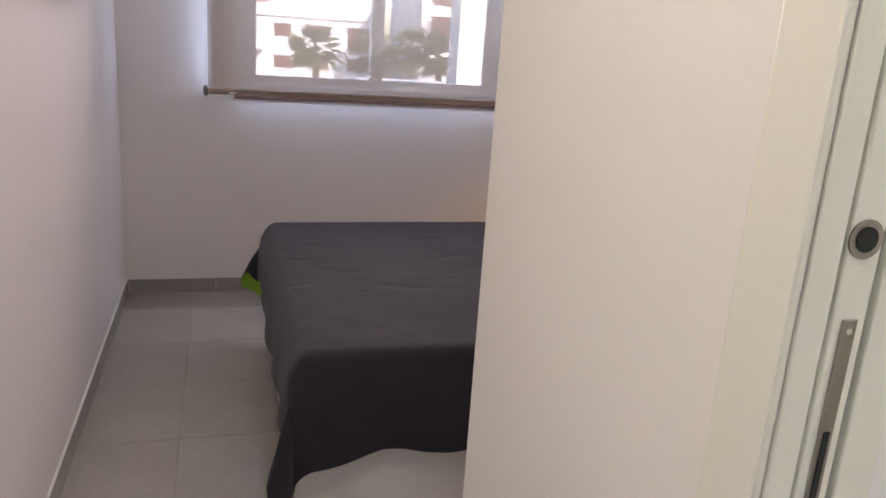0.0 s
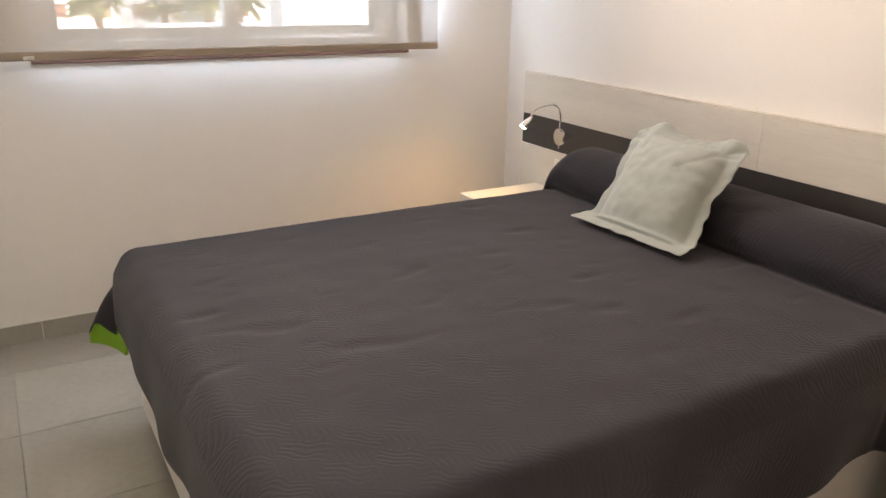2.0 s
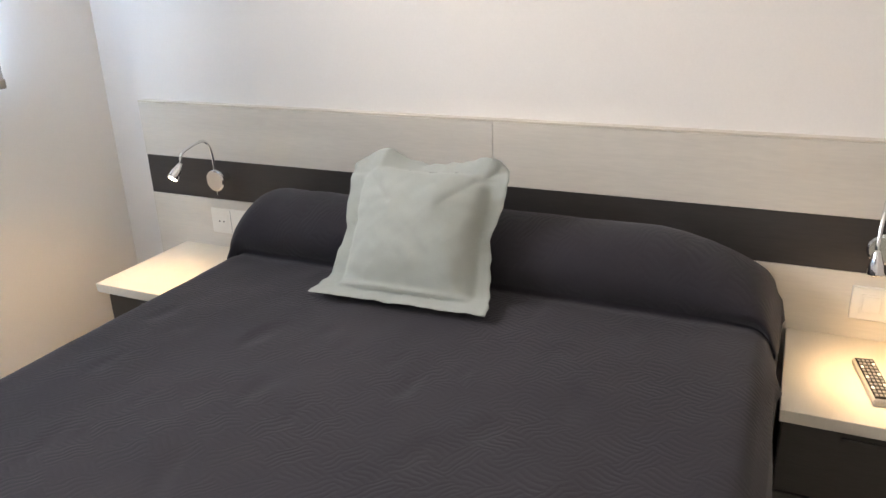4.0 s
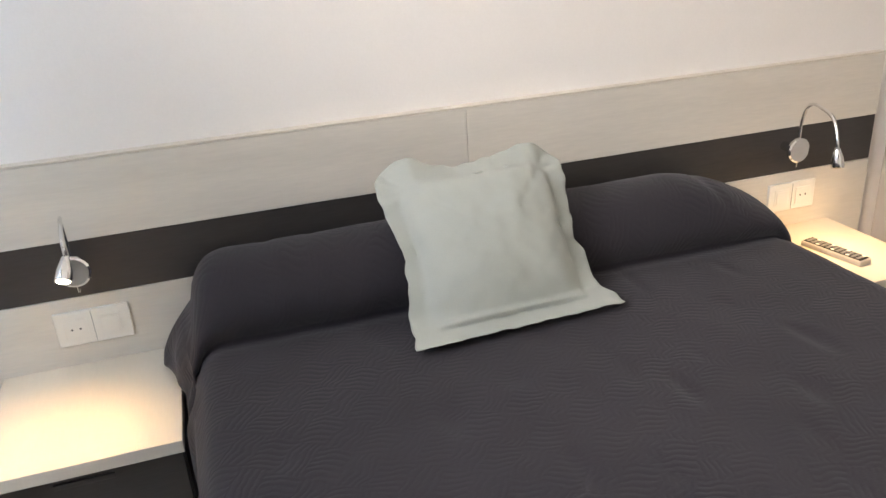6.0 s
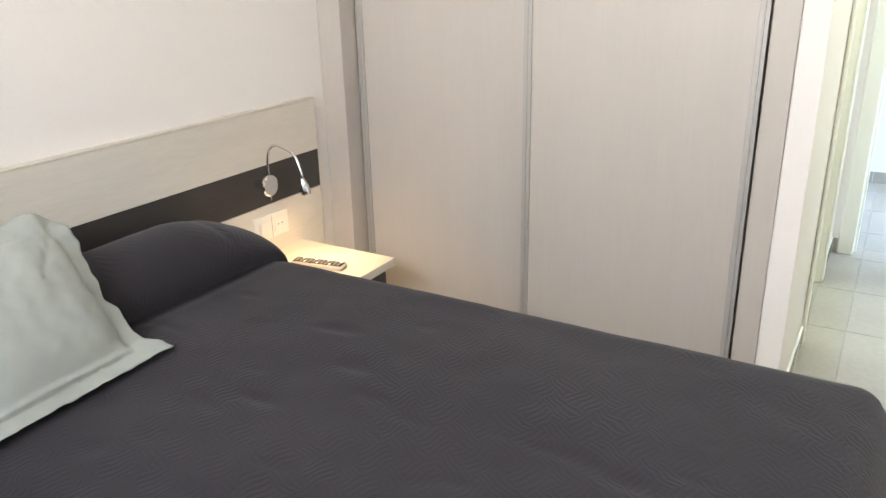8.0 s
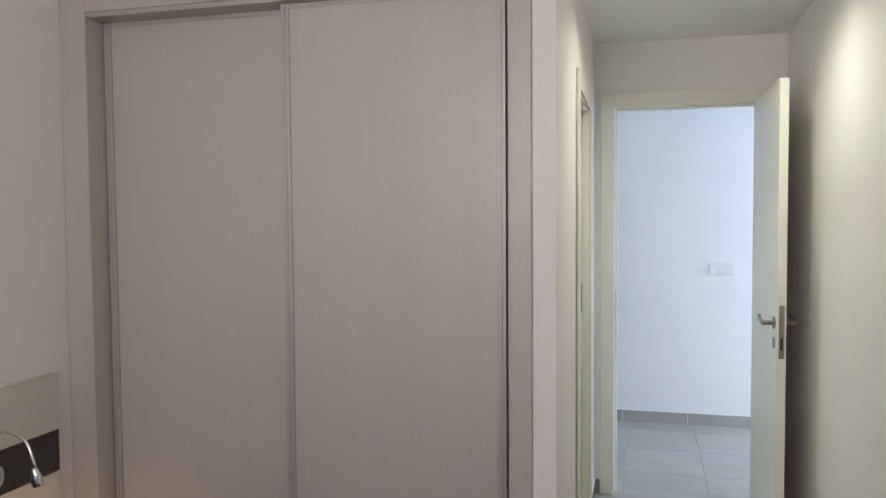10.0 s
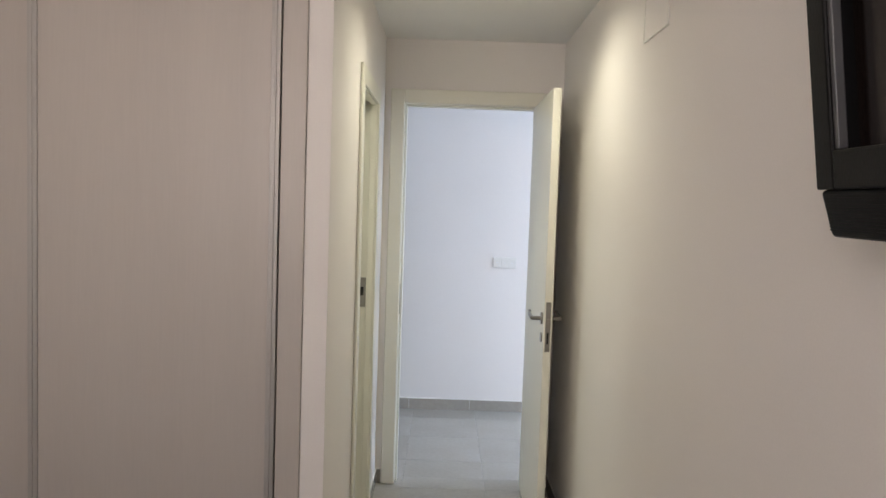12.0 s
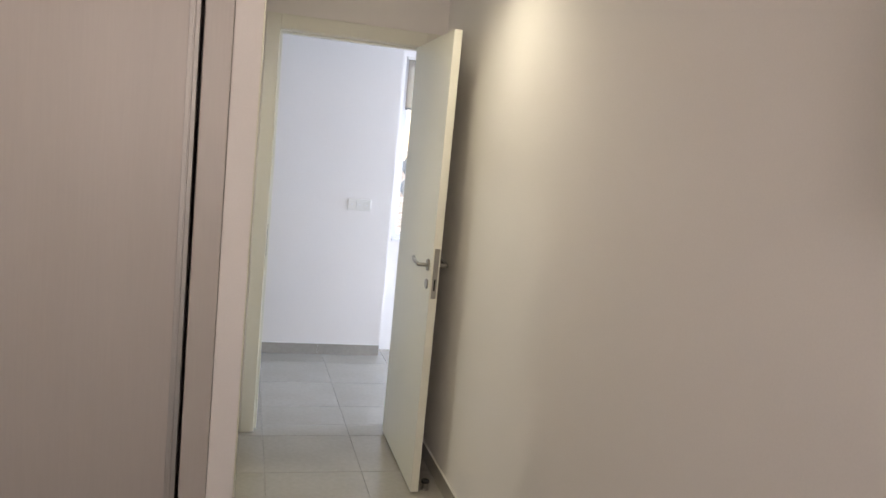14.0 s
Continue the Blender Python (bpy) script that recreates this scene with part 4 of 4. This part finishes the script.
def palm(x, y, h, s):
    """Fan palm: ringed trunk, drooping fronds with split leaflets."""
    rnd = random.Random(s)
    t = thing("palm_tree", (x, y, GZ), rnd.uniform(0, 90), "tall fan palm with a full crown", "palm tree", "palms outside")
    pts = [(.10 * math.sin(k * .5), .06 * k / 8, h * k / 10) for k in range(11)]
    part("trunk", tube(pts, [.24 - .010 * k for k in range(11)], 12), M_TRUNK, t)
    bm = bmesh.new()
    for k in range(64):
        az, el = rnd.uniform(0, 2 * math.pi), radians(rnd.uniform(-55, 75))
        L = rnd.uniform(1.0, 1.5)
        d = Vector((math.cos(az) * math.cos(el), math.sin(az) * math.cos(el), math.sin(el)))
        side = d.cross(Vector((0, 0, 1))).normalized()
        upv = side.cross(d)
        o = Vector((.10 * math.sin(5), .075, h))
        c = o + d * L * .55
        for q_ in range(13):
            a = radians(-75 + 150 * q_ / 12)
            ll = L * .62 * (1 - .25 * abs(q_ - 6) / 6) * rnd.uniform(.85, 1.1)
            e = (d * math.cos(a) + side * math.sin(a)).normalized()
            wv = e.cross(upv).normalized() * .028
            m1 = c + e * ll * .6 - Vector((0, 0, .03))
            m2 = c + e * ll - Vector((0, 0, .20 * ll + .06))
            v = [bm.verts.new(p) for p in (c - wv * .4, c + wv * .4, m1 + wv, m2, m1 - wv)]
            bm.faces.new(v)
        v = [bm.verts.new(p) for p in (o - side * .02, o + side * .02, c + side * .01, c - side * .01)]
        bm.faces.new(v)
    part("crown", bm, M_FROND, t)
    return t


for x, y, h, s in ((5.74, 40, 5.15, 1), (9.1, 42, 4.95, 2), (10.3, 38, 5.35, 3), (11.7, 37.5, 5.2, 5)):
    palm(x, y, h, s)


def terrace_block(name, x0, x1, y0, y1, top, floors, bays, label, seed):
    """White stepped block with recessed openings, balconies and parapets."""
    rnd = random.Random(seed)
    b = thing(name, ((x0 + x1) / 2, y0, GZ), 0, label, "building", "buildings outside")
    cx_ = (x0 + x1) / 2
    fh = (top - GZ) / floors
    part("wall", box((x0 - cx_, 0, 0), (x1 - cx_, y1 - y0, top - GZ)), M_RENDER, b)
    part("parapet", box((x0 - cx_ - .1, -.15, top - GZ), (x1 - cx_ + .1, .15, top - GZ + (.9 if floors > 2 else .3))), M_RENDER, b)
    bw = (x1 - x0) / bays
    for f in range(floors):
        for k in range(bays):
            a = x0 - cx_ + bw * (k + .22)
            c = a + bw * rnd.uniform(.38, .55)
            z = f * fh + (.15 if rnd.random() < .5 else .9)
            w = part("window", box((a, -.06, z), (c, -.01, f * fh + fh * .78)), M_BROWN, b)
            part("lintel", box((a - .1, -.14, f * fh + fh * .78), (c + .1, -.0, f * fh + fh * .78 + .12)), M_RENDER, w)
            if rnd.random() < .6:
                part("balcony", boxes(((a - .5, -1.3, f * fh - .12), (c + .5, -.0, f * fh + .06)), ((a - .5, -1.3, f * fh + .06), (c + .5, -1.18, f * fh + .95))), M_RENDER, b)
    part("chimney", box((1.0, 1.5, top - GZ), (2.0, 2.5, top - GZ + 1.8)), M_RENDER, b)
    return b


terrace_block("apartment_block", -12, 12.2, 58, 68, 2.2, 3, 9, "white terraced apartment block with brown shutters", 3)
terrace_block("apartment_block", -10, 9.0, 62, 70, 5.2, 4, 6, "white stepped upper storey behind a terrace", 4)
terrace_block("apartment_block", 13.7, 30, 50, 60, 6.0, 4, 5, "white apartment block with brown shutters and pergola", 8)
terrace_block("villa", 4.3, 16, 14, 20, .25, 2, 4, "low white building with a flat roof", 5)
pg = thing("pergola", (15.3, 49.2, 2.3), 0, "brown timber pergola on a balcony", "pergola")
for k in range(8):
    part("beam", box((-1.2 + k * .33, -.9, .0), (-1.1 + k * .33, .8, .12)), M_BROWN, pg)
part("girder", box((-1.3, -.85, -.14), (1.4, -.75, 0)), M_BROWN, pg)
wing = thing("neighbour_wing", (5.6, 9.5, GZ), 0, "plain bright white wing of the neighbouring house", "building", "buildings outside")
part("wall", box((-1.48, 0, 0), (1.5, .5, 10.5)), M_RENDER, wing)
part("coping", box((-1.53, -.05, 10.5), (1.55, .55, 10.6)), M_RENDER, wing)


# ---- floor tiles and skirting ----
TS, JX, JY, GAP = .45, .72, -.905, .0026
structure("floor", boxes(((XW - .2, -.72, -.12), (XE + .2, YN + .0, -.0025)), ((XW - .2, YD - .1, -.12), (XE + .2, -.72, -.0025)), ((-3.2, YS - .2, -.12), (XC + 1.75, YD - .1, -.0025))), M_GROUT,
          "grey porcelain tile floor with thin joints", "floor")
floor = bpy.data.objects["floor"]
tile_cache = {}


def lay_tiles(x0, x1, y0, y1):
    i0, i1 = math.floor((x0 - JX) / TS), math.ceil((x1 - JX) / TS)
    j0, j1 = math.floor((y0 - JY) / TS), math.ceil((y1 - JY) / TS)
    for i in range(i0, i1):
        for j in range(j0, j1):
            a, b = max(x0, JX + i * TS + GAP / 2), min(x1, JX + (i + 1) * TS - GAP / 2)
            c, d = max(y0, JY + j * TS + GAP / 2), min(y1, JY + (j + 1) * TS - GAP / 2)
            if b - a < .01 or d - c < .01:
                continue
            key = (round(b - a, 4), round(d - c, 4))
            if key not in tile_cache:
                me = bpy.data.meshes.new("floor_tile")
                bm = box((-key[0] / 2, -key[1] / 2, -.008), (key[0] / 2, key[1] / 2, 0), .0012, 1)
                bm.to_mesh(me)
                bm.free()
                me.materials.append(M_TILE)
                tile_cache[key] = me
            o = new("floor_tile", tile_cache[key])
            o.parent = floor
            o.location = ((a + b) / 2, (c + d) / 2, 0)


lay_tiles(XW, XE, .0, YN)
lay_tiles(XW, XC, YD - .1, -.0)
lay_tiles(-.6, XC + 1.6, YF, YD - .1)
lay_tiles(-3.05, -.6, YS, YD - .1)
lay_tiles(-.6, .305, YS, YF)


def skirting(name, runs):
    """Tile skirting cut in lengths, with a pale grout bead on top. runs: start, end, inward normal."""
    s = tagged(thing(name), "grey tile skirting with a pale top bead", "skirting", kind="structure")
    for (x0, y0), (x1, y1), (nx_, ny_) in runs:
        L = math.hypot(x1 - x0, y1 - y0)
        n = max(1, math.ceil(L / TS))
        ux, uy = (x1 - x0) / L, (y1 - y0) / L
        for k in range(n):
            a, b = k * TS + .001, min(L, (k + 1) * TS - .001)
            if b - a < .01:
                continue
            p, q_ = (x0 + ux * a, y0 + uy * a), (x0 + ux * b + nx_ * .009, y0 + uy * b + ny_ * .009)
            lo = (min(p[0], q_[0]), min(p[1], q_[1]), 0)
            hi = (max(p[0], q_[0]), max(p[1], q_[1]), .076)
            part("skirting_tile", box(lo, hi, .001, 1), M_TILE, s)
        p, q_ = (x0, y0), (x1 + nx_ * .008, y1 + ny_ * .008)
        part("bead", box((min(p[0], q_[0]), min(p[1], q_[1]), .0765), (max(p[0], q_[0]), max(p[1], q_[1]), .0825), .001, 1), M_WHITEPL, s)
    return s


skirting("baseboard_bedroom", [((XW, -.0), (XW, YN), (1, 0)), ((XW + .01, YN), (XE, YN), (0, -1)), ((XE, .02), (XE, YN - .01), (-1, 0))])
skirting("baseboard_corridor", [((XW, YD + .02), (XW, -.003), (1, 0)), ((XC, BY1 + A + .002), (XC, -.0), (-1, 0)), ((XC, YD + .012), (XC, BY0 - A - .002), (-1, 0)), ((DX1 + A + .002, YD), (XC - .01, YD), (0, 1))])
skirting("baseboard_far", [((.305, YF), (XC + 1.59, YF), (0, 1))])
